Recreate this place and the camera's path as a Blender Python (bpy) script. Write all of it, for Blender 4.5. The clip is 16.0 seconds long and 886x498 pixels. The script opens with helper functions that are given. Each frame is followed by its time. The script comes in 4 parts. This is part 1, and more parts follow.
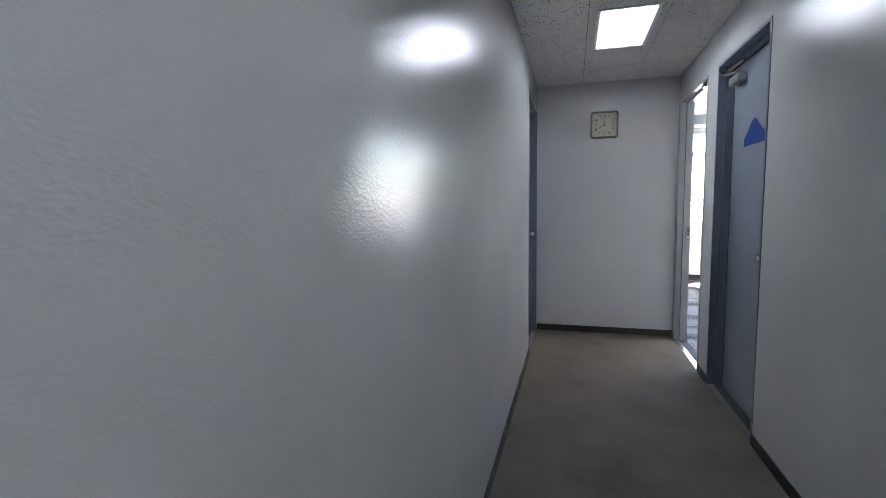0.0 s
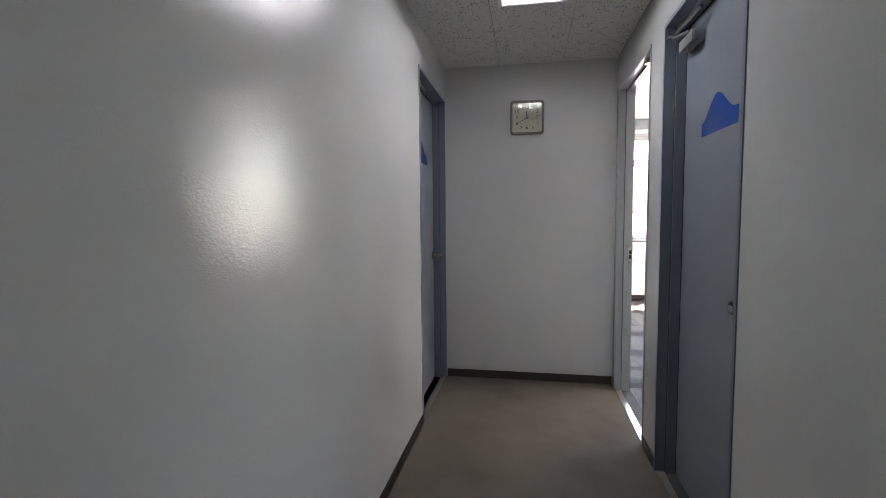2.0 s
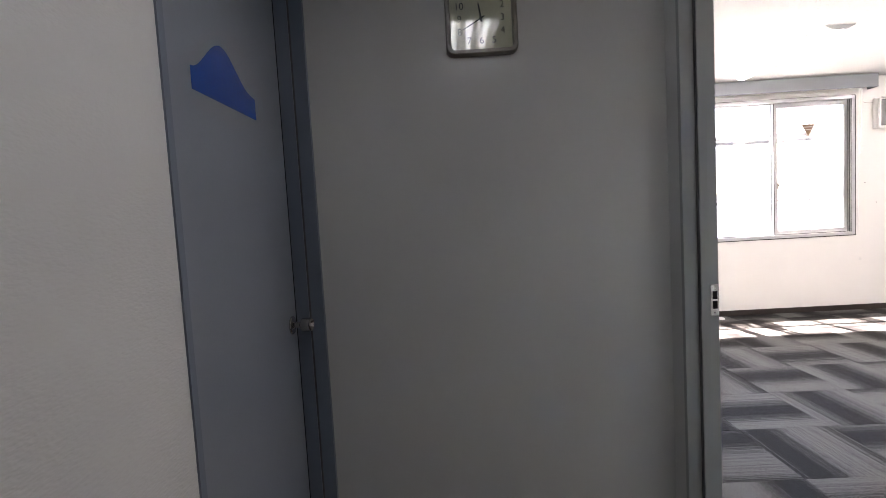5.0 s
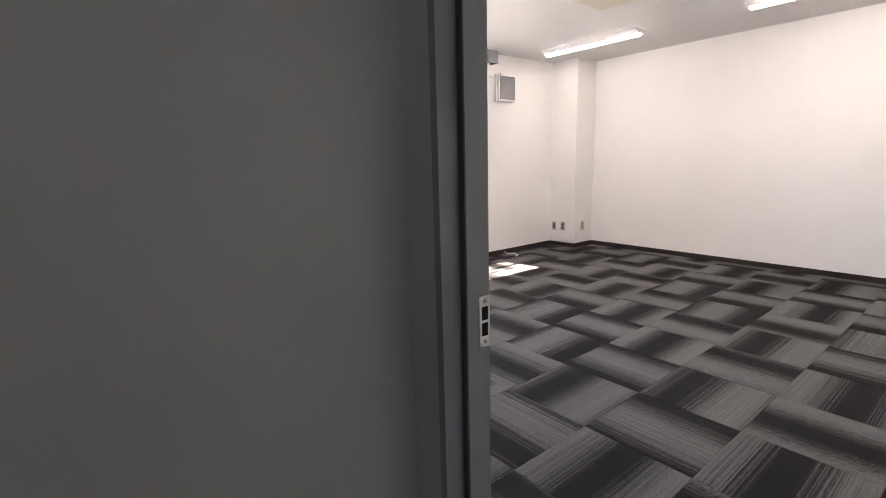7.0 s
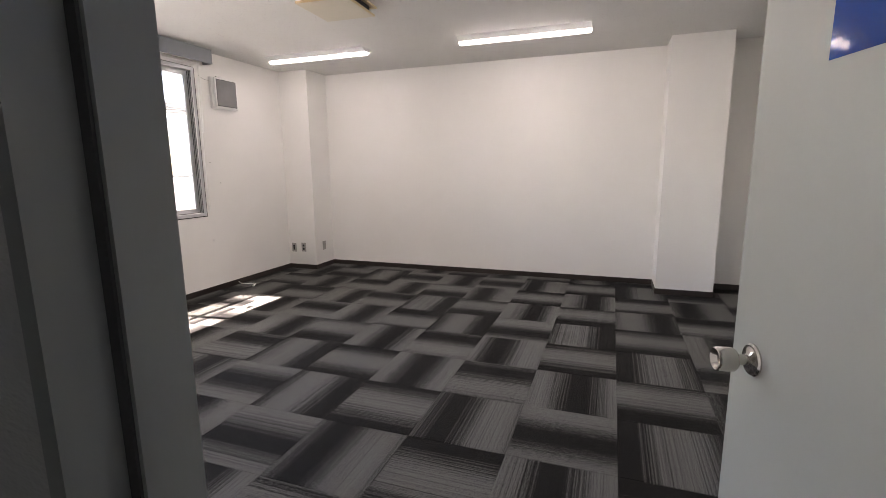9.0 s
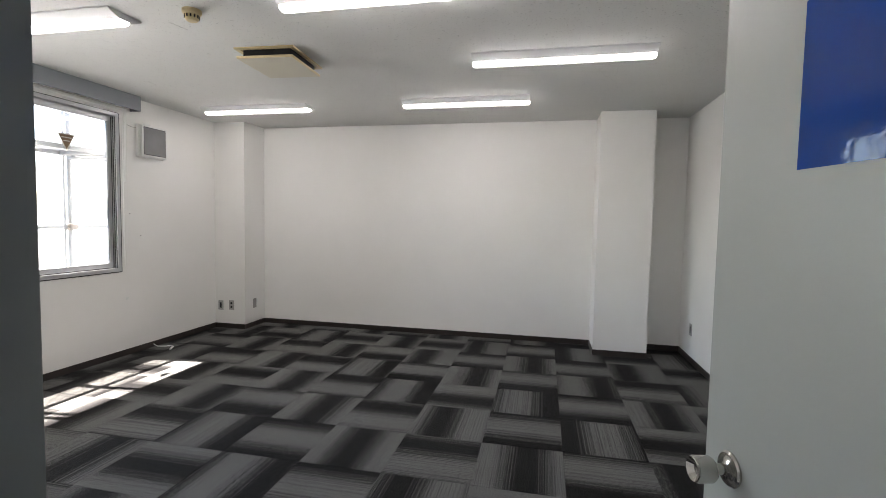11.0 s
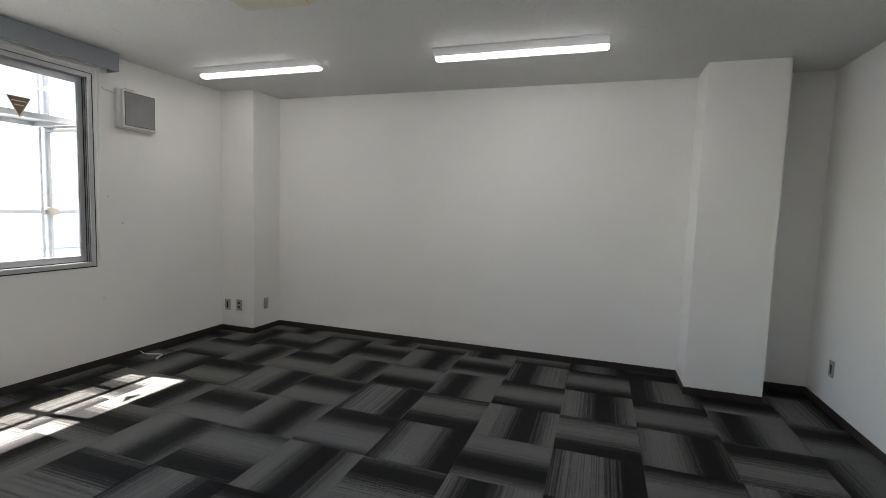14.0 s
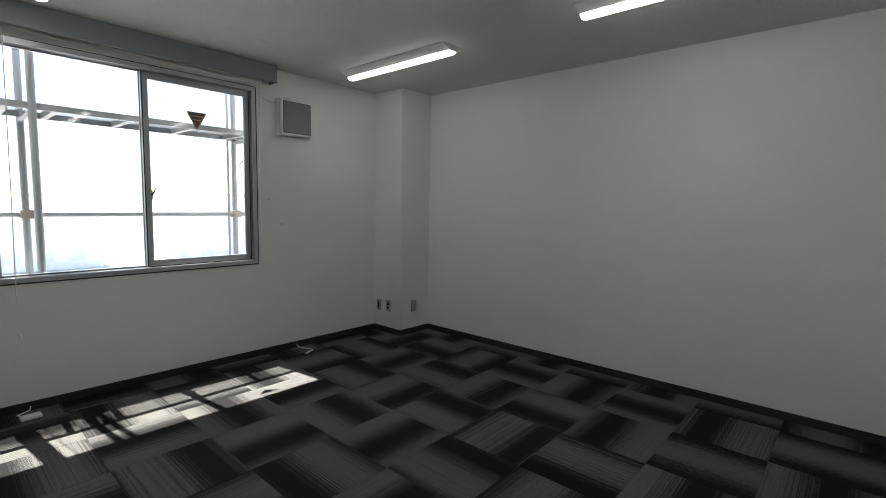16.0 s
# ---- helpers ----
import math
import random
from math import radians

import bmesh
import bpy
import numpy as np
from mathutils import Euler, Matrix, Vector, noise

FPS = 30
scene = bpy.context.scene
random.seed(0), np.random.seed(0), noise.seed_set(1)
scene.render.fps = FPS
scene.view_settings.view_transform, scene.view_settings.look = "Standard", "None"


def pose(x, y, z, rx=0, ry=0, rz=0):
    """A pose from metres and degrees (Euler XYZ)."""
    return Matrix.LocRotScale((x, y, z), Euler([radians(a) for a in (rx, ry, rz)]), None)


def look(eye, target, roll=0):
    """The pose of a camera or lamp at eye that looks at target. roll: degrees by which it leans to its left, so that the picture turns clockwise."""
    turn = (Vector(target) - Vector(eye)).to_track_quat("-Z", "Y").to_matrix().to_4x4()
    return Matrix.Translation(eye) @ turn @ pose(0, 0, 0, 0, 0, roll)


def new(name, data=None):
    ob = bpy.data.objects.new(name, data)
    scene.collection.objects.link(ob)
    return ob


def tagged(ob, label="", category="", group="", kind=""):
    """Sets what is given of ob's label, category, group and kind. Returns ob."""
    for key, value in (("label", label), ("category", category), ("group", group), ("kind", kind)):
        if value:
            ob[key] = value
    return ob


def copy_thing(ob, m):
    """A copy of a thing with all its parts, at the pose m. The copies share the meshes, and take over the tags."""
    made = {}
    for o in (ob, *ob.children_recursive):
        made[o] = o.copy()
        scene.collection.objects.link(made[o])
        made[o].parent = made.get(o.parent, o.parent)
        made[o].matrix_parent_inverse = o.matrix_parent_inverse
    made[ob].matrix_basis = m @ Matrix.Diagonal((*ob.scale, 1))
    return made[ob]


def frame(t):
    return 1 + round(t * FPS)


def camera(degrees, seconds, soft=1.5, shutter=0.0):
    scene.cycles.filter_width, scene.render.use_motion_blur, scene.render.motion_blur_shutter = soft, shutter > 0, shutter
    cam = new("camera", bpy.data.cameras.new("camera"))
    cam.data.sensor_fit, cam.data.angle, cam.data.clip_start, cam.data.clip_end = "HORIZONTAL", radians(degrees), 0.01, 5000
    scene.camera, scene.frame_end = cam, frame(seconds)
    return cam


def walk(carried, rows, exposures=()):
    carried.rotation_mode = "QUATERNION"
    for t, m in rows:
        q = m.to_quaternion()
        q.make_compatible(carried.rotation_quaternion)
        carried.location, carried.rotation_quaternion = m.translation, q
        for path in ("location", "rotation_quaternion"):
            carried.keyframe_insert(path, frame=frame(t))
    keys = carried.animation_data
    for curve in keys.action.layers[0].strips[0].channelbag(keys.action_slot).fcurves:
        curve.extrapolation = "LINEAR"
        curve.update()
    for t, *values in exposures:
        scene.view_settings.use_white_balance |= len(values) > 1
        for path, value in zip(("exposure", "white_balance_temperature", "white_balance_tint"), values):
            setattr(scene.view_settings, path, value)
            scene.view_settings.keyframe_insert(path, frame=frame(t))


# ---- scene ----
cam = camera(86.8, 16.0, soft=0.6)
PATH = [
    (0, (-0.931, -4.65, 1.25), (-1.461, -2.731, 1.06), -0.8),
    (0.5, (-0.779, -4.428, 1.262), (-1.172, -2.476, 1.078), -1.3),
    (1, (-0.654, -4.173, 1.257), (-1.026, -2.215, 1.086), -0.8),
    (1.5, (-0.657, -3.851, 1.252), (-1.033, -1.893, 1.095), -0.5),
    (2, (-0.651, -3.539, 1.258), (-1.004, -1.576, 1.112), -0.5),
    (2.5, (-0.649, -3.23, 1.248), (-1.011, -1.267, 1.127), -0.6),
    (3, (-0.682, -2.921, 1.258), (-1.072, -0.962, 1.164), -0.6),
    (3.2, (-0.703, -2.763, 1.277), (-1.096, -0.804, 1.183), -0.8),
    (5.3, (-0.79, -1.504, 1.287), (-0.695, 0.487, 1.133), -2.8),
    (5.5, (-0.786, -1.401, 1.287), (-0.571, 0.576, 1.072), -1.9),
    (6, (-0.706, -1.176, 1.283), (-0.223, 0.746, 1.009), -2.1),
    (6.5, (-0.62, -0.936, 1.269), (0.226, 0.844, 0.929), -1.4),
    (7, (-0.541, -0.746, 1.276), (0.686, 0.789, 0.905), -1.5),
    (7.5, (-0.41, -0.627, 1.284), (1.065, 0.671, 0.909), -1.4),
    (8, (-0.283, -0.563, 1.297), (1.375, 0.489, 0.916), -1.3),
    (8.5, (-0.225, -0.509, 1.314), (1.551, 0.326, 0.928), -1.1),
    (9, (-0.226, -0.464, 1.338), (1.628, 0.202, 0.996), -0.6),
    (9.5, (-0.226, -0.442, 1.377), (1.676, 0.125, 1.124), 0.0),
    (10, (-0.216, -0.432, 1.391), (1.717, 0.051, 1.222), 0.4),
    (10.2, (-0.221, -0.416, 1.398), (1.724, 0.03, 1.252), 0.7),
    (12.3, (0.334, -0.389, 1.404), (2.287, 0.03, 1.301), 1.4),
    (12.5, (0.437, -0.389, 1.394), (2.388, 0.041, 1.289), 1.6),
    (13, (0.627, -0.307, 1.407), (2.578, 0.115, 1.282), 1.9),
    (13.5, (0.767, -0.256, 1.4), (2.695, 0.255, 1.25), 1.9),
    (14, (0.975, -0.246, 1.406), (2.864, 0.387, 1.237), 1.9),
    (14.5, (1.173, -0.211, 1.397), (3.016, 0.546, 1.219), 2.1),
    (15, (1.356, -0.164, 1.409), (3.122, 0.758, 1.229), 2.2),
    (15.5, (1.512, -0.217, 1.397), (3.169, 0.886, 1.203), 1.6),
    (16, (1.673, -0.333, 1.395), (3.163, 0.988, 1.209), 1.0),
]
EXPOSURES = [(0.0, 5.87, 6500, 20), (1.5, 5.8, 7150, 23), (3.0, 5.45, 7300, 23), (5.5, 4.7, 7400, 25), (7.0, 4.3, 7550, 25), (9.0, 3.75, 7600, 24),
             (10.0, 3.67, 7200, 18), (12.5, 3.27, 6950, 15), (14.0, 3.02, 6850, 13), (15.0, 2.67, 6820, 12), (16.0, 2.22, 6770, 10)]
walk(cam, [(t, look(eye, target, roll)) for t, eye, target, roll in PATH], EXPOSURES)

# ---- world, sun, exposure ----
world = bpy.data.worlds.new("sky")
scene.world = world
world.use_nodes = True
wn = world.node_tree.nodes
sky = wn.new("ShaderNodeTexSky")
sky.sky_type = "NISHITA"
sky.sun_disc = False
SUN_EL, SUN_AZ = radians(66.8), radians(-7.1)
sky.sun_elevation, sky.sun_rotation = SUN_EL, SUN_AZ
wn["Background"].inputs["Strength"].default_value = 0.12
world.node_tree.links.new(sky.outputs["Color"], wn["Background"].inputs["Color"])

sun_data = bpy.data.lights.new("sun", "SUN")
sun_data.energy, sun_data.angle, sun_data.color = 5.0, radians(0.5), (1.0, 0.975, 0.94)
sun = new("sun", sun_data)
sun_from = Vector((math.sin(SUN_AZ) * math.cos(SUN_EL), math.cos(SUN_AZ) * math.cos(SUN_EL), math.sin(SUN_EL)))
sun.matrix_world = look(sun_from * 30, (0, 0, 0))

# ---- plan, in metres ----
CL, CR = -1.265, -0.03          # corridor wall faces
CB, CH = -8.0, 2.346            # corridor back end, ceiling
RX0, RX1 = 0.068, 5.465          # room
RY0, RY1 = -1.905, 3.665
RH = 2.575
WX0, WX1, WZ0, WZ1 = 0.33, 3.69, 0.85, 2.382   # window opening
DOOR_H = 2.115


# ---- materials ----
def mat(name, color, rough=0.5, metal=0.0, spec=0.5):
    m = bpy.data.materials.new(name)
    m.use_nodes = True
    b = m.node_tree.nodes["Principled BSDF"]
    b.inputs["Base Color"].default_value = (*color, 1)
    b.inputs["Roughness"].default_value = rough
    b.inputs["Metallic"].default_value = metal
    b.inputs["Specular IOR Level"].default_value = spec
    return m


def node(m, kind, **inputs):
    n = m.node_tree.nodes.new(kind)
    for k, v in inputs.items():
        n.inputs[k.replace("_", " ")].default_value = v
    return n


def link(m, a, b):
    m.node_tree.links.new(a, b)


def coords(m, out="Object", scale=(1, 1, 1)):
    tc = node(m, "ShaderNodeTexCoord")
    mp = node(m, "ShaderNodeMapping")
    mp.inputs["Scale"].default_value = scale
    link(m, tc.outputs[out], mp.inputs["Vector"])
    return mp.outputs["Vector"]


def noise_tex(m, vec, scale, detail=3.0, rough=0.55):
    n = node(m, "ShaderNodeTexNoise", Scale=scale, Detail=detail, Roughness=rough)
    link(m, vec, n.inputs["Vector"])
    return n.outputs["Fac"]


def ramp(m, fac, stops):
    r = node(m, "ShaderNodeValToRGB")
    el = r.color_ramp.elements
    while len(el) < len(stops):
        el.new(0.5)
    for e, (p, c) in zip(el, stops):
        e.position = p
        e.color = (*c, 1) if len(c) == 3 else c
    link(m, fac, r.inputs["Fac"])
    return r.outputs["Color"]


def bump(m, height, strength, distance):
    b = node(m, "ShaderNodeBump", Strength=strength, Distance=distance)
    link(m, height, b.inputs["Height"])
    return b


def grey(v):
    return (v, v, v)


def tone(c, k):
    return tuple(a * k for a in c)


def painted(name, color, rough, peel=0.0, peel_scale=120.0, stain=0.06, spec=0.5):
    """Paint with a slight cloudiness, uneven gloss and an orange-peel relief."""
    m = mat(name, color, rough, spec=spec)
    b = m.node_tree.nodes["Principled BSDF"]
    v = coords(m)
    big = noise_tex(m, v, 1.7, 4)
    link(m, ramp(m, big, [(0.3, tone(color, 1 - stain)), (0.7, tone(color, 1 + stain * 0.5))]), b.inputs["Base Color"])
    r = node(m, "ShaderNodeMapRange")
    r.inputs["To Min"].default_value, r.inputs["To Max"].default_value = rough * 0.85, rough * 1.2
    link(m, noise_tex(m, v, 6, 3), r.inputs["Value"])
    link(m, r.outputs["Result"], b.inputs["Roughness"])
    if peel:
        relief = noise_tex(m, coords(m, scale=(1, 0.7, 1.5)), peel_scale, 1.2) if peel > 0.3 else noise_tex(m, v, peel_scale, 2.5)
        fine = bump(m, relief, peel, 0.0024)
        link(m, fine.outputs["Normal"], b.inputs["Normal"])
    return m


M_CWALL = painted("gloss_wall_paint", (0.60, 0.61, 0.60), 0.20, 0.31, 150, 0.05, 0.10)
gloss = M_CWALL.node_tree.nodes["Principled BSDF"]
gloss.inputs["Coat Weight"].default_value, gloss.inputs["Coat Roughness"].default_value, gloss.inputs["Coat IOR"].default_value = 0.36, 0.05, 1.4
link(M_CWALL, gloss.inputs["Normal"].links[0].from_socket, gloss.inputs["Coat Normal"])
M_END = painted("end_wall_paint", (0.54, 0.54, 0.525), 0.20, 0.16, 130, 0.05, 0.35)
M_FRAME = painted("blue_grey_frame_paint", (0.145, 0.172, 0.22), 0.3, 0.05, 60)
M_LIGHTFRAME = painted("grey_frame_paint", (0.29, 0.30, 0.30), 0.3, 0.05, 60)
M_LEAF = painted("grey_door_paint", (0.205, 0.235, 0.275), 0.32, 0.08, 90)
# The open leaf's paler tone puts office light into the same door paint.
M_LITLEAF = painted("lit_grey_door_paint", (0.42, 0.43, 0.41), 0.32, 0.08, 90)
M_SIGN = mat("blue_film", (0.004, 0.055, 0.30), 0.07, spec=0.5)
link(M_SIGN, bump(M_SIGN, noise_tex(M_SIGN, coords(M_SIGN), 45, 2), 0.12, 0.002).outputs["Normal"], M_SIGN.node_tree.nodes["Principled BSDF"].inputs["Normal"])
M_BASE = painted("dark_vinyl_baseboard", (0.035, 0.027, 0.024), 0.45, 0.05, 40, 0.2)
M_CHROME = mat("chrome", (0.62, 0.6, 0.57), 0.14, 1.0)
M_STEEL = painted("stainless_threshold", (0.55, 0.54, 0.52), 0.28, 0.02, 200)
M_STEEL.node_tree.nodes["Principled BSDF"].inputs["Metallic"].default_value = 1.0
# the threshold steel again, darkened for the shade at the shut doors
M_SHADESTEEL = painted("shaded_threshold", (0.16, 0.15, 0.14), 0.5, 0.05, 120, 0.2)
M_CLOSER = painted("dull_silver_paint", (0.20, 0.205, 0.21), 0.38)
M_ALU = painted("anodised_aluminium", (0.50, 0.51, 0.52), 0.34, 0.02, 200)
M_ALU.node_tree.nodes["Principled BSDF"].inputs["Metallic"].default_value = 0.25
M_ALUDARK = painted("darkened_aluminium", (0.20, 0.21, 0.22), 0.4, 0.02, 200)
M_BRASS = mat("dull_brass", (0.42, 0.33, 0.19), 0.35, 1.0)
M_DARK = mat("black_rubber_and_shade", (0.012, 0.012, 0.013), 0.6)
M_GAP = mat("shadow_gap_black", (0.006, 0.006, 0.006), 0.95, spec=0.03)
M_STEPSHADE = mat("step_shade_grey", (0.075, 0.076, 0.078), 0.7)
M_HOLE = mat("dark_recess", (0.01, 0.01, 0.01), 0.8)
M_CREAM = painted("aged_cream_plastic", (0.62, 0.50, 0.28), 0.4, 0.02, 80, 0.12)
M_PANEL = painted("pale_panel", (0.62, 0.58, 0.48), 0.5, 0.02, 80, 0.08)
M_WHITE = painted("white_enamel", (0.78, 0.78, 0.78), 0.35, 0.0)
M_PLASTIC = painted("white_plastic", (0.80, 0.80, 0.78), 0.4, 0.02, 80)
M_GREYPANEL = painted("grey_filter_panel", (0.22, 0.22, 0.222), 0.6, 0.1, 300, 0.45)
M_BLIND = painted("grey_blind_box", (0.25, 0.27, 0.29), 0.45, 0.03, 200)
M_CORD = mat("white_cord", (0.84, 0.84, 0.82), 0.7)
M_PLATE = painted("brushed_steel_plate", (0.36, 0.35, 0.33), 0.35)
M_GALV = painted("galvanised_steel", (0.25, 0.25, 0.255), 0.45, 0.05, 150, 0.2)
M_GALV.node_tree.nodes["Principled BSDF"].inputs["Metallic"].default_value = 0.5
M_CLAMP = painted("rusty_clamp", (0.23, 0.19, 0.16), 0.6, 0.1, 100, 0.2)
M_CLOCKFRAME = painted("taupe_clock_frame", (0.17, 0.15, 0.125), 0.3)
M_FACE = mat("cream_clock_face", (0.74, 0.70, 0.54), 0.5)
M_INK = mat("black_ink", (0.02, 0.02, 0.02), 0.5)
M_TRI = painted("brown_red_sticker", (0.25, 0.15, 0.085), 0.5, 0.02, 60, 0.2)
M_TRIEDGE = mat("sticker_white_edge", (0.75, 0.70, 0.62), 0.5)


def wallpaper():
    m = mat("embossed_vinyl_wallpaper", (0.76, 0.745, 0.71), 0.62)
    b = m.node_tree.nodes["Principled BSDF"]
    v = coords(m)
    c = ramp(m, noise_tex(m, v, 0.9, 5), [(0.3, (0.79, 0.78, 0.75)), (0.7, (0.835, 0.825, 0.80))])
    link(m, c, b.inputs["Base Color"])
    weave = node(m, "ShaderNodeTexNoise", Scale=160.0, Detail=2.0)
    link(m, coords(m, scale=(1, 1, 0.35)), weave.inputs["Vector"])
    link(m, bump(m, weave.outputs["Fac"], 0.4, 0.002).outputs["Normal"], b.inputs["Normal"])
    return m


def pitted_board(name, color, pit_scale, cover, dark, stretch=(1.5, 0.75, 1.0)):
    """Mineral ceiling board: worm holes of uneven size over a fine sandy relief."""
    m = mat(name, color, 0.85)
    b = m.node_tree.nodes["Principled BSDF"]
    v = coords(m)
    warp = node(m, "ShaderNodeTexNoise", Scale=30.0, Detail=2.0)
    link(m, v, warp.inputs["Vector"])
    add = node(m, "ShaderNodeVectorMath")
    add.operation = "MULTIPLY_ADD"
    link(m, warp.outputs["Color"], add.inputs[0])
    add.inputs[1].default_value = (0.035, 0.035, 0.0)
    link(m, v, add.inputs[2])
    vor = node(m, "ShaderNodeTexVoronoi", Scale=pit_scale, Randomness=1.0)
    squeeze = node(m, "ShaderNodeMapping")
    squeeze.inputs["Scale"].default_value = stretch
    link(m, add.outputs["Vector"], squeeze.inputs["Vector"])
    link(m, squeeze.outputs["Vector"], vor.inputs["Vector"])
    thr = node(m, "ShaderNodeMath")
    thr.operation = "MULTIPLY"
    link(m, noise_tex(m, v, pit_scale * 0.45, 1), thr.inputs[0])
    thr.inputs[1].default_value = cover
    less = node(m, "ShaderNodeMath")
    less.operation = "LESS_THAN"
    link(m, vor.outputs["Distance"], less.inputs[0])
    link(m, thr.outputs["Value"], less.inputs[1])
    base = ramp(m, noise_tex(m, v, 1.3, 5), [(0.3, tone(color, 0.93)), (0.7, color)])
    mix = node(m, "ShaderNodeMix")
    mix.data_type = "RGBA"
    link(m, less.outputs["Value"], mix.inputs["Factor"])
    link(m, base, mix.inputs["A"])
    mix.inputs["B"].default_value = (*tone(color, dark), 1)
    link(m, mix.outputs["Result"], b.inputs["Base Color"])
    link(m, bump(m, noise_tex(m, v, 260, 3), 0.4, 0.003).outputs["Normal"], b.inputs["Normal"])
    return m


def corridor_carpet():
    m = mat("brown_grey_loop_carpet", (0.17, 0.145, 0.12), 0.95, spec=0.15)
    b = m.node_tree.nodes["Principled BSDF"]
    v = coords(m)
    worn = ramp(m, noise_tex(m, v, 1.7, 6, 0.62), [(0.28, (0.105, 0.091, 0.077)), (0.46, (0.148, 0.128, 0.106)), (0.58, (0.168, 0.145, 0.120)), (0.78, (0.200, 0.174, 0.145))])
    grain = ramp(m, noise_tex(m, v, 260, 4, 0.7), [(0.3, grey(0.68)), (0.66, grey(1.18)), (0.76, grey(1.9))])
    mix = node(m, "ShaderNodeMix")
    mix.data_type, mix.blend_type = "RGBA", "MULTIPLY"
    mix.inputs["Factor"].default_value = 1.0
    link(m, worn, mix.inputs["A"])
    link(m, grain, mix.inputs["B"])
    link(m, mix.outputs["Result"], b.inputs["Base Color"])
    link(m, bump(m, noise_tex(m, v, 300, 3), 0.35, 0.003).outputs["Normal"], b.inputs["Normal"])
    return m


def tile_carpet():
    """Striped carpet tile: a soft run from pale to dark across the tile, cut by fine yarn lines; each tile starts at another point of the run."""
    m = mat("striped_carpet_tile", (0.1, 0.1, 0.1), 0.66, spec=0.10)
    b = m.node_tree.nodes["Principled BSDF"]
    tc = node(m, "ShaderNodeTexCoord")
    info = node(m, "ShaderNodeObjectInfo")
    sep = node(m, "ShaderNodeSeparateXYZ")
    link(m, tc.outputs["Object"], sep.inputs["Vector"])

    def math_node(op, a, c, clamp=False):
        n = node(m, "ShaderNodeMath")
        n.operation, n.use_clamp = op, clamp
        for i, s in enumerate((a, c)):
            if s is None:
                continue
            if isinstance(s, (int, float)):
                n.inputs[i].default_value = s
            else:
                link(m, s, n.inputs[i])
        return n.outputs["Value"]

    rnd = info.outputs["Random"]
    other = math_node("FRACT", math_node("MULTIPLY", rnd, 37.7), None)
    laid = node(m, "ShaderNodeSeparateColor")
    link(m, info.outputs["Color"], laid.inputs["Color"])
    across = math_node("ADD", math_node("MULTIPLY", sep.outputs["Y"], 2.0), 0.5)          # 0 to 1 over the tile
    run = math_node("FRACT", math_node("ADD", math_node("SUBTRACT", across, laid.outputs["Red"]), 2.0), None)   # 0 at the middle of the dark band
    # share of pale yarn over the run: plain dark band, sharp step to striped yarn, pale heather, fall
    share = ramp(m, run, [(0.0, grey(0.0)), (0.095, grey(0.0)), (0.105, grey(0.15)), (0.20, grey(0.34)), (0.32, grey(0.60)), (0.42, grey(0.74)), (0.58, grey(0.74)),
                          (0.68, grey(0.60)), (0.80, grey(0.34)), (0.895, grey(0.15)), (0.905, grey(0.0))])

    def streaks(along, over, shift, detail):
        v = node(m, "ShaderNodeCombineXYZ")
        link(m, math_node("MULTIPLY", sep.outputs["X"], along), v.inputs["X"])
        link(m, math_node("MULTIPLY", sep.outputs["Y"], over), v.inputs["Y"])
        link(m, math_node("MULTIPLY", rnd, shift), v.inputs["Z"])
        n = node(m, "ShaderNodeTexNoise", Scale=1.0, Detail=detail)
        link(m, v.outputs["Vector"], n.inputs["Vector"])
        return math_node("SUBTRACT", n.outputs["Fac"], 0.5)

    pins = math_node("MULTIPLY", streaks(0.3, 125.0, 53.0, 1.5), math_node("ADD", math_node("MULTIPLY", other, 1.0), 0.55))
    dashes = math_node("MULTIPLY", streaks(110.0, 330.0, 91.0, 1.0), 1.35)
    pale = math_node("ADD", share, math_node("ADD", pins, dashes))
    inside = ramp(m, share, [(0.02, grey(0.0)), (0.22, grey(1.0))])
    yarn = ramp(m, pale, [(0.20, grey(0.0)), (0.46, grey(0.42)), (0.72, grey(1.0))])
    fuzz = ramp(m, noise_tex(m, tc.outputs["Object"], 330, 2), [(0.3, grey(0.5)), (0.7, grey(1.5))])

    def mix(kind, a, c, fac=1.0):
        n = node(m, "ShaderNodeMix")
        n.data_type, n.blend_type = "RGBA", kind
        n.inputs["Factor"].default_value = fac
        link(m, a, n.inputs["A"])
        link(m, c, n.inputs["B"])
        return n.outputs["Result"]

    two = node(m, "ShaderNodeMix")
    two.data_type = "RGBA"
    link(m, mix("MULTIPLY", yarn, inside), two.inputs["Factor"])
    two.inputs["A"].default_value = (0.0075, 0.0072, 0.0075, 1)
    two.inputs["B"].default_value = (0.128, 0.128, 0.124, 1)
    tint = node(m, "ShaderNodeMix")
    tint.data_type, tint.blend_type = "RGBA", "MULTIPLY"
    tint.inputs["Factor"].default_value = 1.0
    link(m, two.outputs["Result"], tint.inputs["A"])
    link(m, fuzz, tint.inputs["B"])
    link(m, tint.outputs["Result"], b.inputs["Base Color"])
    h = mix("ADD", yarn, fuzz)
    link(m, bump(m, h, 0.5, 0.003).outputs["Normal"], b.inputs["Normal"])
    return m


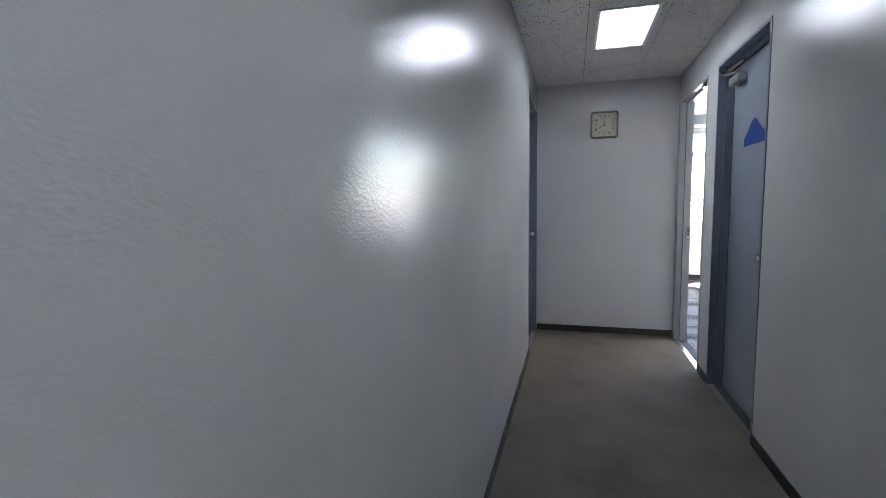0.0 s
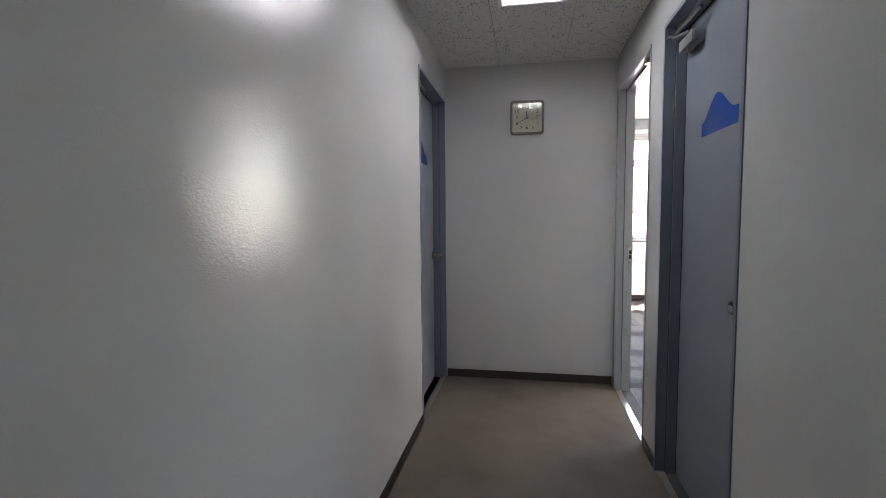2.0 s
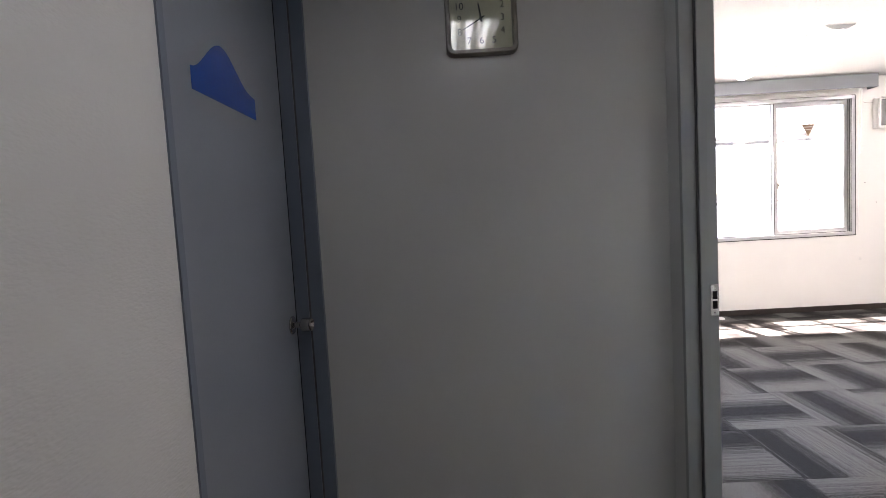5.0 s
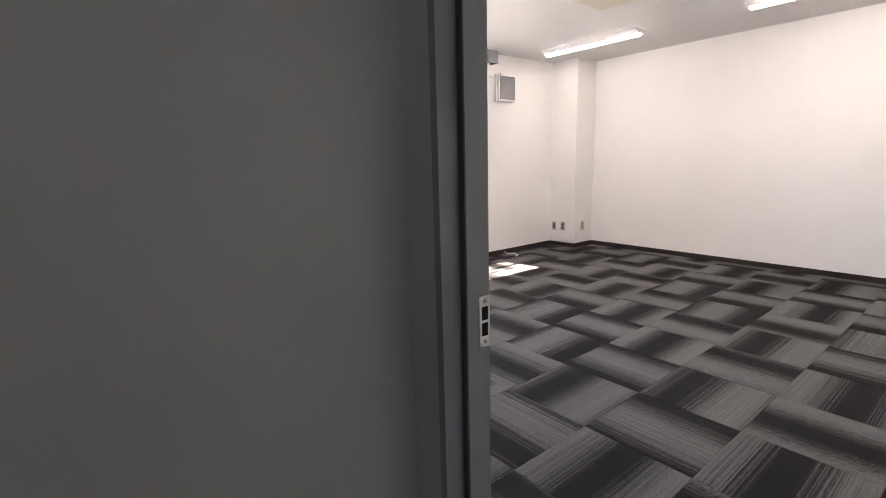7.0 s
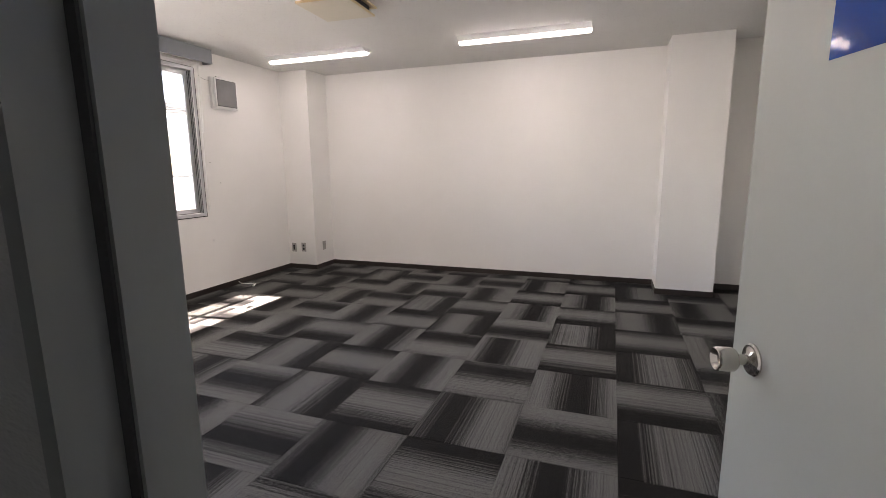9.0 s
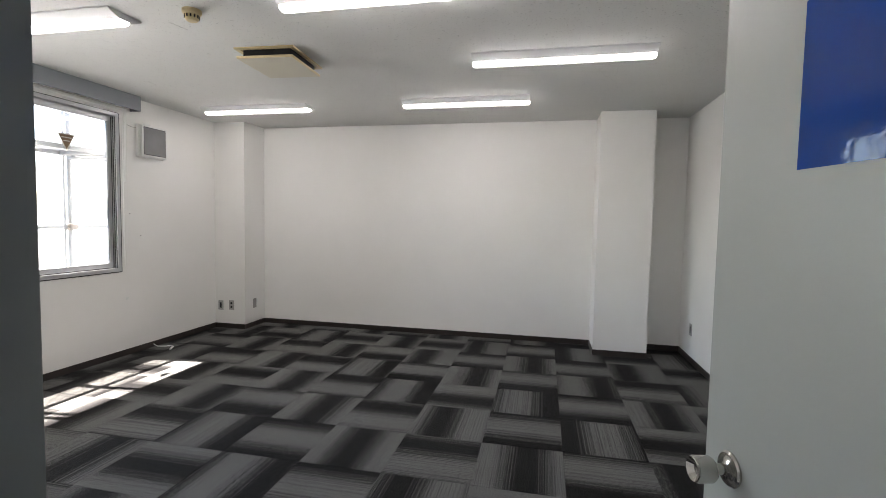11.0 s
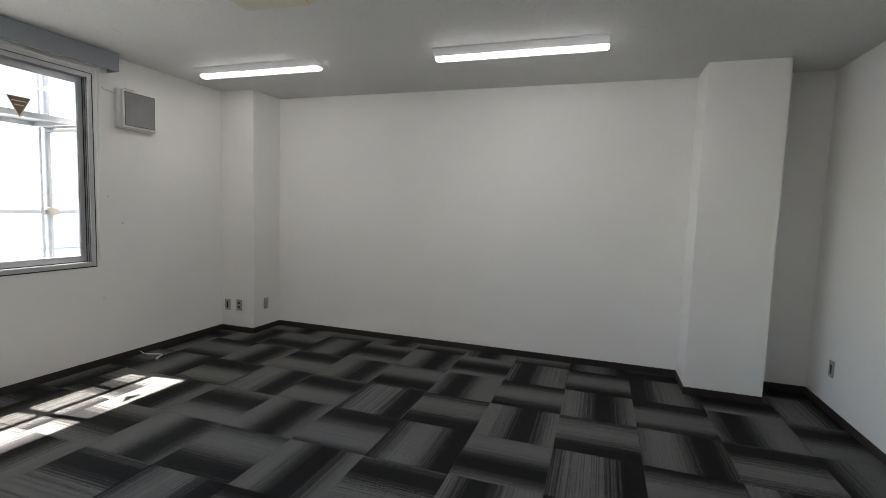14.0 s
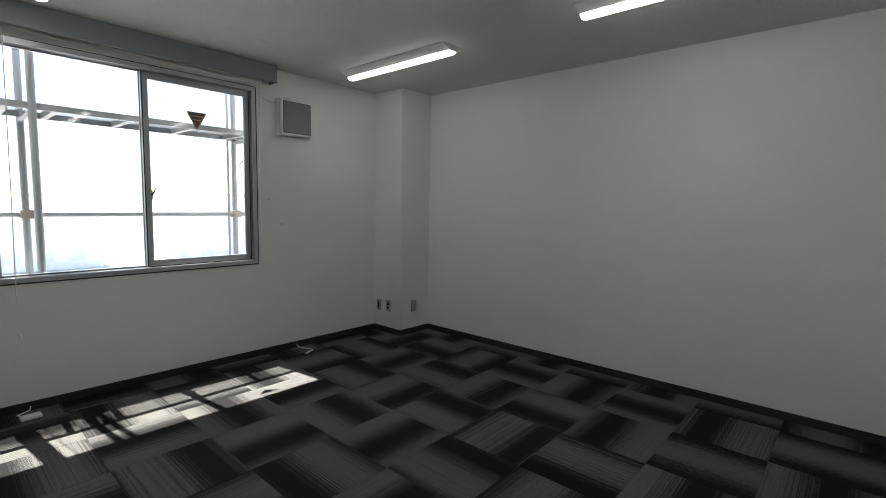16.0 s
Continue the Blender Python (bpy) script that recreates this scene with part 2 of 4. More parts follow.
def glass_mat():
    m = bpy.data.materials.new("window_glass")
    m.use_nodes = True
    n = m.node_tree.nodes
    n.remove(n["Principled BSDF"])
    tr = n.new("ShaderNodeBsdfTransparent")
    tr.inputs["Color"].default_value = (0.93, 0.95, 0.94, 1)
    gl = n.new("ShaderNodeBsdfGlossy")
    gl.inputs["Roughness"].default_value = 0.02
    fr = n.new("ShaderNodeFresnel")
    fr.inputs["IOR"].default_value = 1.45
    mx = n.new("ShaderNodeMixShader")
    link(m, fr.outputs[0], mx.inputs[0])
    link(m, tr.outputs[0], mx.inputs[1])
    link(m, gl.outputs[0], mx.inputs[2])
    link(m, mx.outputs[0], n["Material Output"].inputs["Surface"])
    return m


def glow(name, color, strength):
    m = mat(name, (0.8, 0.8, 0.8), 0.4)
    b = m.node_tree.nodes["Principled BSDF"]
    b.inputs["Emission Color"].default_value = (*color, 1)
    b.inputs["Emission Strength"].default_value = strength
    return m


M_PAPER = wallpaper()
M_RCEIL = pitted_board("rock_wool_ceiling", (0.70, 0.70, 0.68), 70, 0.34, 0.62)
M_CCEIL = pitted_board("worm_hole_ceiling_board", (0.66, 0.65, 0.61), 44, 0.50, 0.32, (1.9, 0.75, 1.0))
M_CARPET = corridor_carpet()
M_TILE = tile_carpet()
M_GLASS = glass_mat()
M_LED = glow("led_diffuser", (0.95, 0.97, 1.0), 2.25)
M_TUBE = glow("fluorescent_diffuser", (0.80, 0.92, 1.0), 0.55)
M_UNDER = painted("underlay_and_shade", (0.05, 0.05, 0.05), 0.9)
M_GROUND = painted("pale_concrete_yard", (0.42, 0.41, 0.39), 0.9, 0.1, 20, 0.2)
M_FACADE = painted("pale_render", (0.86, 0.85, 0.83), 0.8, 0.1, 20, 0.1)
M_ROOF = painted("grey_roof", (0.62, 0.57, 0.53), 0.8, 0.1, 20, 0.1)
M_PANE = mat("far_window", (0.70, 0.71, 0.72), 0.4)


# ---- mesh helpers ----
def box(bm, x0, x1, y0, y1, z0, z1):
    v = [bm.verts.new(p) for p in ((x0, y0, z0), (x1, y0, z0), (x1, y1, z0), (x0, y1, z0), (x0, y0, z1), (x1, y0, z1), (x1, y1, z1), (x0, y1, z1))]
    for f in ((0, 3, 2, 1), (4, 5, 6, 7), (0, 1, 5, 4), (1, 2, 6, 5), (2, 3, 7, 6), (3, 0, 4, 7)):
        bm.faces.new([v[i] for i in f])
    return bm


def boxes(*items):
    bm = bmesh.new()
    for it in items:
        box(bm, *it)
    return bm


def soft_box(x0, x1, y0, y1, z0, z1, r=0.004, seg=2):
    bm = boxes((x0, x1, y0, y1, z0, z1))
    bmesh.ops.bevel(bm, geom=bm.edges[:], offset=r, segments=seg, affect="EDGES", profile=0.5)
    return bm


def lathe(profile, steps=32, axis="y"):
    """A turned body from (radius, height) pairs, its axis along +y or +z."""
    bm = bmesh.new()
    rings = []
    for r, h in profile:
        ring = []
        for k in range(steps):
            a = 2 * math.pi * k / steps
            p = (r * math.cos(a), h, -r * math.sin(a)) if axis == "y" else (r * math.cos(a), r * math.sin(a), h)
            ring.append(bm.verts.new(p))
        rings.append(ring)
    for a, b in zip(rings, rings[1:]):
        for k in range(steps):
            bm.faces.new((a[k], a[(k + 1) % steps], b[(k + 1) % steps], b[k]))
    bm.faces.new(rings[0][::-1])
    bm.faces.new(rings[-1])
    bmesh.ops.recalc_face_normals(bm, faces=bm.faces[:])
    return bm


def tube(points, r, steps=10):
    """A round bar along points."""
    bm = bmesh.new()
    rings = []
    pts = [Vector(p) for p in points]
    for i, p in enumerate(pts):
        d = (pts[min(i + 1, len(pts) - 1)] - pts[max(i - 1, 0)]).normalized()
        side = d.cross(Vector((0, 0, 1)) if abs(d.z) < 0.9 else Vector((1, 0, 0))).normalized()
        up = side.cross(d)
        rings.append([bm.verts.new(p + r * (math.cos(2 * math.pi * k / steps) * side + math.sin(2 * math.pi * k / steps) * up)) for k in range(steps)])
    for a, b in zip(rings, rings[1:]):
        for k in range(steps):
            bm.faces.new((a[k], a[(k + 1) % steps], b[(k + 1) % steps], b[k]))
    bm.faces.new(rings[0][::-1])
    bm.faces.new(rings[-1])
    bmesh.ops.recalc_face_normals(bm, faces=bm.faces[:])
    return bm


def prism(outline, depth):
    """A flat plate of that outline in x and z, its face at y = 0 and its back at y = depth."""
    bm = bmesh.new()
    a = [bm.verts.new((x, 0, z)) for x, z in outline]
    b = [bm.verts.new((x, depth, z)) for x, z in outline]
    n = len(a)
    bm.faces.new(a)
    bm.faces.new(b[::-1])
    for k in range(n):
        bm.faces.new((a[k], b[k], b[(k + 1) % n], a[(k + 1) % n]))
    bmesh.ops.recalc_face_normals(bm, faces=bm.faces[:])
    return bm


def rounded(w, h, r, seg=6):
    pts = []
    for cx, cz, a0 in ((w / 2 - r, h / 2 - r, 0), (-w / 2 + r, h / 2 - r, 90), (-w / 2 + r, -h / 2 + r, 180), (w / 2 - r, -h / 2 + r, 270)):
        for k in range(seg + 1):
            a = radians(a0 + 90 * k / seg)
            pts.append((cx + r * math.cos(a), cz + r * math.sin(a)))
    return pts


def mesh_of(name, bm, material, smooth=False):
    me = bpy.data.meshes.new(name)
    bm.to_mesh(me)
    bm.free()
    if material:
        me.materials.append(material)
    if smooth:
        for p in me.polygons:
            p.use_smooth = True
        me.set_sharp_from_angle(angle=radians(35))
    return me


def part(name, bm, material, parent, label="", smooth=False, m=None):
    ob = new(name, mesh_of(name, bm, material, smooth))
    ob.parent = parent
    if m is not None:
        ob.matrix_basis = m
    if label:
        tagged(ob, label)
    return ob


def thing(name, label, category, m=None, group="", kind=""):
    ob = new(name)
    ob.empty_display_size = 0.1
    if m is not None:
        ob.matrix_basis = m
    return tagged(ob, label, category, group, kind)


def solid(name, bm, material, label, category, kind="structure", smooth=False, m=None):
    ob = new(name, mesh_of(name, bm, material, smooth))
    if m is not None:
        ob.matrix_basis = m
    return tagged(ob, label, category, "", kind)


# ---- corridor shell ----
D_OPEN, D_NEAR, D_LEFT = (-0.937, -0.087), (-2.02, -1.17), (-0.866, -0.012)   # outer edges of the door frames along y
solid("floor_corridor", boxes((CL - 0.1, CR + 0.03, CB - 0.1, 0.1, -0.1, 0.0)), M_CARPET, "worn brown-grey loop carpet on the corridor floor", "floor")
t = 0.10
solid("wall_corridor_left", boxes((CL - t, CL, CB, D_LEFT[0], 0, CH + 0.05), (CL - t, CL, D_LEFT[1], 0.0, 0, CH + 0.05), (CL - t, CL, D_LEFT[0], D_LEFT[1], DOOR_H, CH + 0.05)),
      M_CWALL, "glossy pale grey painted corridor wall with orange-peel texture", "wall")
solid("wall_partition", boxes((CR, RX0, CB, D_NEAR[0], 0, 2.7), (CR, RX0, D_NEAR[1], D_OPEN[0], 0, 2.7), (CR, RX0, D_OPEN[1], 0.1, 0, 2.7),
                             (CR, RX0, D_NEAR[0], D_NEAR[1], DOOR_H, 2.7), (CR, RX0, D_OPEN[0], D_OPEN[1], DOOR_H, 2.7)),
      M_CWALL, "glossy pale grey painted wall between corridor and office", "wall")
solid("wall_corridor_end", boxes((CL - t, CR, 0.0, 0.1, 0, CH + 0.05)), M_END, "plain grey painted wall closing the corridor end", "wall")
solid("wall_corridor_back", boxes((CL - t, CR, CB - 0.1, CB, 0, CH + 0.05)), M_END, "plain grey painted wall at the corridor back", "wall")
# closed backs behind the shut doors: unseen, added to keep daylight out of the gaps
solid("light_block_left_door", boxes((CL - 0.5, CL - t, D_LEFT[0] - 0.1, 0.1, -0.02, 2.4)), M_END, "unseen plain block behind the shut door, keeping light out", "wall")
solid("light_block_near_door", boxes((RX0 + 0.05, RX0 + 0.35, D_NEAR[0] - 0.3, RY0 - 0.1, -0.02, 2.4)), M_END, "unseen plain block behind the shut door, keeping light out", "wall")

# corridor ceiling: boards with open joints round the light
LX0, LX1, LY0, LY1 = -0.795, -0.463, -1.70, -0.985
BACK = -3.60                     # an unseen second light is assumed this much further back
bm = bmesh.new()
xs = [CL - t, -0.852, -0.405, CR]
joints_y = [-0.525 - 0.91 * k for k in range(-1, 9)]
ys = sorted([y for y in joints_y if CB < y < 0] + [CB, 0.0])
for xa, xb in zip(xs, xs[1:]):
    for ya, yb in zip(ys, ys[1:]):
        cells = [(xa, xb, ya, yb)]
        if xa < LX0 < xb:                                 # leave the lights' openings out
            for lo, hi in ((LY0, LY1), (LY0 + BACK, LY1 + BACK)):
                if ya < hi and yb > lo:
                    cells = [(xa, LX0, ya, yb), (LX1, xb, ya, yb)]
                    if ya < lo:
                        cells.append((LX0, LX1, ya, lo))
                    if yb > hi:
                        cells.append((LX0, LX1, hi, yb))
        for (a, b_, c, d) in cells:
            g = [0.002 if v in lim else 0 for v, lim in ((a, xs), (b_, xs), (c, ys), (d, ys))]
            box(bm, a + g[0], b_ - g[1], c + g[2], d - g[3], CH, CH + 0.012)
solid("ceiling_corridor", bm, M_CCEIL, "off-white worm-hole mineral boards with thin joints on the corridor ceiling", "ceiling")
solid("ceiling_corridor_backing", boxes((CL - t, CR, CB, 0.0, CH + 0.10, CH + 0.14), (CL - t, LX0 - 0.001, CB, 0.0, CH + 0.0125, CH + 0.02), (LX1 + 0.001, CR, CB, 0.0, CH + 0.0125, CH + 0.02),
      (LX0 - 0.001, LX1 + 0.001, CB, LY0 + BACK - 0.001, CH + 0.0125, CH + 0.02), (LX0 - 0.001, LX1 + 0.001, LY1 + BACK + 0.001, LY0 - 0.001, CH + 0.0125, CH + 0.02), (LX0 - 0.001, LX1 + 0.001, LY1 + 0.001, 0, CH + 0.0125, CH + 0.02)), M_UNDER, "dark void above the corridor ceiling boards", "ceiling")

# baseboards of the corridor
bb = 0.06
for i, (x0, x1, y0, y1) in enumerate(((CL, CL + 0.006, CB, D_LEFT[0]), (CL + 0.006, CR - 0.006, -0.006, 0.0), (CR - 0.006, CR, CB, D_NEAR[0]), (CR - 0.006, CR, D_NEAR[1], D_OPEN[0]), (CR - 0.006, CR, D_OPEN[1], 0.0))):
    solid("baseboard_corridor_%d" % (i + 1), boxes((x0, x1, y0, y1, 0.001, bb)), M_BASE, "dark brown vinyl baseboard strip", "baseboard")


# ---- doors ----
def door_frame(name, y0, y1, face, inward, material, label):
    """A stepped steel frame round an opening from y0 to y1; face: the corridor wall's x; inward: +1 where the wall lies at larger x."""
    d = thing(name, label, "door", kind="structure")
    s = inward

    def bx(xa, xb, ya, yb, za, zb):
        xa, xb = sorted((face + s * xa, face + s * xb))
        return (xa, xb, ya, yb, za, zb)

    for ya, yb, nm in ((y0, y0 + 1, "jamb"), (y1, y1 - 1, "jamb")):
        q = 1 if yb > ya else -1
        a = sorted((ya, ya + q * 0.018))
        b = sorted((ya, ya + q * 0.035))
        part(nm, boxes(bx(-0.004, 0.0427, *a, 0, DOOR_H), bx(0.0427, 0.098, *b, 0, DOOR_H)), material, d)
        # a dark strip paints the shade on the step's corridor-facing side
        c = sorted((ya + q * 0.020, ya + q * 0.031))
        part("step_shade", boxes(bx(0.0397, 0.0425, *c, 0.004, DOOR_H - 0.020)), M_STEPSHADE, d, "dark grey strip drawing the shade on the step of the frame")
    part("head", boxes(bx(-0.004, 0.0427, y0 + 0.018, y1 - 0.018, DOOR_H - 0.018, DOOR_H), bx(0.0427, 0.098, y0 + 0.035, y1 - 0.035, DOOR_H - 0.035, DOOR_H)), material, d)
    return d


SIGN_W = 0.34


def sign_outline(foot, top, shoulder):
    """A hill with a steep flank, a rounded top and a lower shoulder."""
    pts = [(0, 0), (0, foot)]
    for k in range(1, 13):
        u = k / 12
        pts.append((0.155 * u, foot + (top - foot) * (0.5 - 0.5 * math.cos(math.pi * u)) ** 0.9))
    for k in range(1, 13):
        u = k / 12
        pts.append((0.155 + 0.165 * u, top - (top - shoulder) * (0.5 - 0.5 * math.cos(math.pi * u)) ** 0.9))
    pts.append((0.34, shoulder - 0.002))
    pts.append((0.34, 0.0))
    return pts[::-1]


def knob(parent, m):
    """A turned door knob with its rose; its axis runs to -y of the pose."""
    k = part("door_knob", lathe([(0.0, -0.028), (0.008, -0.028), (0.011, -0.031), (0.0200, -0.033), (0.0230, -0.038), (0.0233, -0.064), (0.0220, -0.068), (0.0200, -0.0685), (0.011, -0.059), (0.0, -0.057)], 36), M_CHROME, parent, "polished chrome cylinder knob with a hollow end", True, m)
    part("rose", lathe([(0.0, 0.0), (0.031, 0.0), (0.031, -0.003), (0.028, -0.006), (0.0145, -0.0075), (0.010, -0.011), (0.010, -0.028), (0.0, -0.028)], 36), M_CHROME, k, "round chrome rose", True)
    return k


def leaf(parent, w, h, material, m, label, s=1, foot=0.052, low=1.565, off=0.0):
    """A flush steel door: its face in the plane y = 0 (towards -y, or +y with s = -1), the hinge at x = 0, the free edge at x = w."""
    def ys(*v):
        return sorted(s * a for a in v)

    l = part("door_leaf", soft_box(0.003 if s > 0 else 0.0, w - 0.003 if s > 0 else w, *ys(0.0, 0.038), 0.008, h, 0.0015, 1), material, parent, label, m=m)
    turn = 0 if s > 0 else 180
    part("film_sign", prism(sign_outline(foot, foot + (0.093 if s > 0 else 0.108), foot + (0.010 if s > 0 else 0.040)), 0.0012), M_SIGN, l, "glossy blue hill-shaped film sign", m=pose(w / 2 + off - s * SIGN_W / 2, -0.0012 * s, low, 0, 0, turn))
    knob(l, pose(w - (0.048 if s > 0 else 0.075), 0, 0.955 if s > 0 else 0.975, 0, 0, turn))
    c = part("door_closer", soft_box(0.05, 0.22, *ys(-0.052, -0.001), h - 0.118, h - 0.070, 0.006, 2), M_CLOSER, l, "dull silver door closer body", True)
    part("closer_cap", lathe([(0.0, -0.0), (0.016, 0.0), (0.016, 0.012), (0.011, 0.018), (0.0, 0.018)], 20), M_BRASS, c, "dull brass pivot cap", True, pose(0.125, -0.028 * s, h - 0.071))
    part("end_plate", soft_box(0.2195, 0.224, *ys(-0.046, -0.006), h - 0.112, h - 0.076, 0.002, 1), M_GALV, c)
    part("pivot", lathe([(0.0, 0.0), (0.012, 0.0), (0.012, -0.008), (0.0, -0.010)], 16), M_BRASS, c, "dull brass lower pivot", True, pose(0.125, -0.028 * s, h - 0.1175))
    part("closer_arm", tube([(0.125, -0.028 * s, h - 0.048), (0.015, -0.064 * s, h - 0.040)], 0.009, 10), M_GALV, c, "dark steel closer arm", True)
    part("closer_link", tube([(0.015, -0.064 * s, h - 0.026), (0.31, -0.046 * s, h - 0.020)], 0.0085, 10), M_CHROME, c, "steel closer arm", True)
    part("elbow", lathe([(0.0, -0.028), (0.013, -0.026), (0.013, 0.010), (0.0, 0.012)], 16), M_CHROME, c, smooth=True, m=pose(0.015, -0.064 * s, h - 0.028))
    # black strips fill the gaps round a shut leaf and stand for their shade
    if s > 0:
        part("gap_shade_strip", boxes((-0.0058, 0.0026, *ys(0.0008, 0.030), 0.008, h), (w - 0.0026, w + 0.0058, *ys(0.0008, 0.030), 0.008, h), (-0.0058, w + 0.0058, *ys(0.0008, 0.030), h + 0.0004, h + 0.0058)), M_GAP, l)
    for z in (0.25, 1.03, 1.82):
        part("hinge", tube([(-0.004, 0.040 * s, z - 0.05), (-0.004, 0.040 * s, z + 0.05)], 0.007, 8), M_CHROME, l, smooth=True)
    return l


LW, LH = 0.768, 2.074
near = door_frame("door_1", *D_NEAR, CR, 1, M_FRAME, "shut grey steel door in a blue-grey stepped frame")
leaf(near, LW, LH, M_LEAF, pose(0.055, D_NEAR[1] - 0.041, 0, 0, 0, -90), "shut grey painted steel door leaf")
left = door_frame("door_2", *D_LEFT, CL, -1, M_FRAME, "shut grey steel door at the corridor end")
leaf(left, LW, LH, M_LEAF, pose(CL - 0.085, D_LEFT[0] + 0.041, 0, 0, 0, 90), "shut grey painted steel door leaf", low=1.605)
opened = door_frame("door_3", *D_OPEN, CR, 1, M_LIGHTFRAME, "pale grey steel door standing open into the office")
OPEN = 76.3
leaf(opened, LW + 0.012, LH, M_LITLEAF, pose(RX0 + 0.002, D_OPEN[0] + 0.040, 0, 0, 0, 90 - OPEN) @ pose(0, 0, 0), "grey steel door leaf standing open, coloured as if lit", -1, 0.24, 1.487, 0.035)
st = part("strike_plate", soft_box(0.040, 0.068, -0.1245, -0.1215, 0.918, 1.022, 0.001, 1), M_CHROME, opened, "steel strike plate with two latch holes")
for z0, z1 in ((0.974, 1.0), (0.942, 0.968)):
    part("latch_hole", soft_box(0.047, 0.062, -0.1255, -0.1240, z0, z1, 0.0005, 1), M_HOLE, st)
for z in (1.011, 0.930):
    part("screw", lathe([(0.0, -0.0012), (0.003, -0.0012), (0.0035, 0.0), (0.0, 0.0)], 10), M_STEEL, st, m=pose(0.054, -0.1245, z))
part("closer_shoe", soft_box(-0.022, 0.006, -0.78, -0.735, DOOR_H - 0.045, DOOR_H - 0.0185, 0.004, 1), M_CHROME, opened, "chrome foot of the closer arm")

# a narrow steel strip at the corridor side of each opening, a dark slab behind it standing for shaded floor
for nm, y0, y1, xa, s, stuff in (("threshold_1", *D_NEAR, CR + 0.004, 1, M_SHADESTEEL), ("threshold_2", *D_LEFT, CL - 0.004, -1, M_SHADESTEEL), ("threshold_3", *D_OPEN, CR + 0.004, 1, M_STEEL)):
    edge = 0.0355 if nm == "threshold_3" else 0.0185
    th = thing(nm, "narrow stainless steel threshold strip on the floor", "threshold", kind="structure")
    for k, (a, b, m_, z) in enumerate(((0.0, 0.036, stuff, 0.003), (0.0365, 0.094 if s < 0 else 0.100, M_UNDER, 0.0))):
        x0, x1 = sorted((xa + s * a, xa + s * b))
        part(("strip", "shaded_floor")[k], boxes((x0, x1, y0 + edge, y1 - edge, -0.05, z)), m_, th)

# ---- corridor light ----
lamp = thing("ceiling_light", "recessed white ceiling light with three glowing fluorescent tubes", "ceiling light", pose((LX0 + LX1) / 2, (LY0 + LY1) / 2, CH), "corridor ceiling lights")
hw, hl = (LX1 - LX0) / 2, (LY1 - LY0) / 2
part("housing", boxes((-hw + 0.002, hw - 0.002, -hl + 0.002, hl - 0.002, 0.082, 0.09), (-hw + 0.002, -hw + 0.010, -hl + 0.010, hl - 0.010, 0.006, 0.082), (hw - 0.010, hw - 0.002, -hl + 0.010, hl - 0.010, 0.006, 0.082),
                      (-hw + 0.002, hw - 0.002, -hl + 0.002, -hl + 0.010, 0.006, 0.082), (-hw + 0.002, hw - 0.002, hl - 0.010, hl - 0.002, 0.006, 0.082)), M_WHITE, lamp, "white enamelled reflector housing")
for x in (-0.095, 0.0, 0.095):
    tb = part("fluorescent_tube", tube([(x, -0.30, 0.040), (x, 0.30, 0.040)], 0.0145, 14), M_TUBE, lamp, "glowing white tube", True)
    for y in (-0.318, 0.318):
        part("lamp_holder", soft_box(x - 0.016, x + 0.016, y - 0.016, y + 0.016, 0.022, 0.0815, 0.003, 1), M_WHITE, tb)
for x0, x1, y0, y1 in ((-hw - 0.008, hw + 0.008, -hl - 0.008, -hl + 0.012), (-hw - 0.008, hw + 0.008, hl - 0.012, hl + 0.008), (-hw - 0.008, -hw + 0.012, -hl + 0.012, hl - 0.012), (hw - 0.012, hw + 0.008, -hl + 0.012, hl - 0.012)):
    part("trim_bar", boxes((x0, x1, y0, y1, -0.005, -0.0006)), M_WHITE, lamp)

# unseen fixture behind, added for the light on the left wall
copy_thing(lamp, pose((LX0 + LX1) / 2, (LY0 + LY1) / 2 + BACK, CH))

# ---- clock ----
clock = thing("wall_clock", "square taupe wall clock with rounded corners and a cream face", "clock", pose(-0.655, 0.0, 1.958))
CW = 0.245
outer, inner = rounded(CW, CW, 0.026, 6), rounded(CW - 0.036, CW - 0.036, 0.014, 6)
bm = bmesh.new()
rings = [[bm.verts.new((x * k, y, z * k)) for x, z in pts] for pts, k, y in ((outer, 1.0, -0.001), (outer, 1.0, -0.026), (outer, 0.965, -0.034), (inner, 1.03, -0.034), (inner, 1.0, -0.026), (inner, 1.0, -0.012))]
for a, b in zip(rings, rings[1:]):
    for k in range(len(a)):
        bm.faces.new((a[k], a[(k + 1) % len(a)], b[(k + 1) % len(a)], b[k]))
bmesh.ops.recalc_face_normals(bm, faces=bm.faces[:])
part("case", bm, M_CLOCKFRAME, clock, smooth=True)
part("dial", prism(rounded(CW - 0.034, CW - 0.034, 0.014), 0.004), M_FACE, clock, "cream dial", m=pose(0, -0.013, 0))
g = part("cover_glass", prism(rounded(CW - 0.037, CW - 0.037, 0.014), 0.001), M_GLASS, clock, m=pose(0, -0.027, 0))
g.visible_shadow = False


def lettering(text, size, material, parent, m, name="numeral"):
    cu = bpy.data.curves.new(name, "FONT")
    cu.body, cu.size, cu.align_x, cu.align_y, cu.extrude = text, size, "CENTER", "CENTER", 0.0004
    tmp = bpy.data.objects.new(name, cu)
    scene.collection.objects.link(tmp)
    bpy.context.view_layer.update()
    me = bpy.data.meshes.new_from_object(tmp.evaluated_get(bpy.context.evaluated_depsgraph_get()))
    bpy.data.objects.remove(tmp)
    me.materials.clear()
    me.materials.append(material)
    ob = new(name, me)
    ob.parent, ob.matrix_basis = parent, m
    return ob


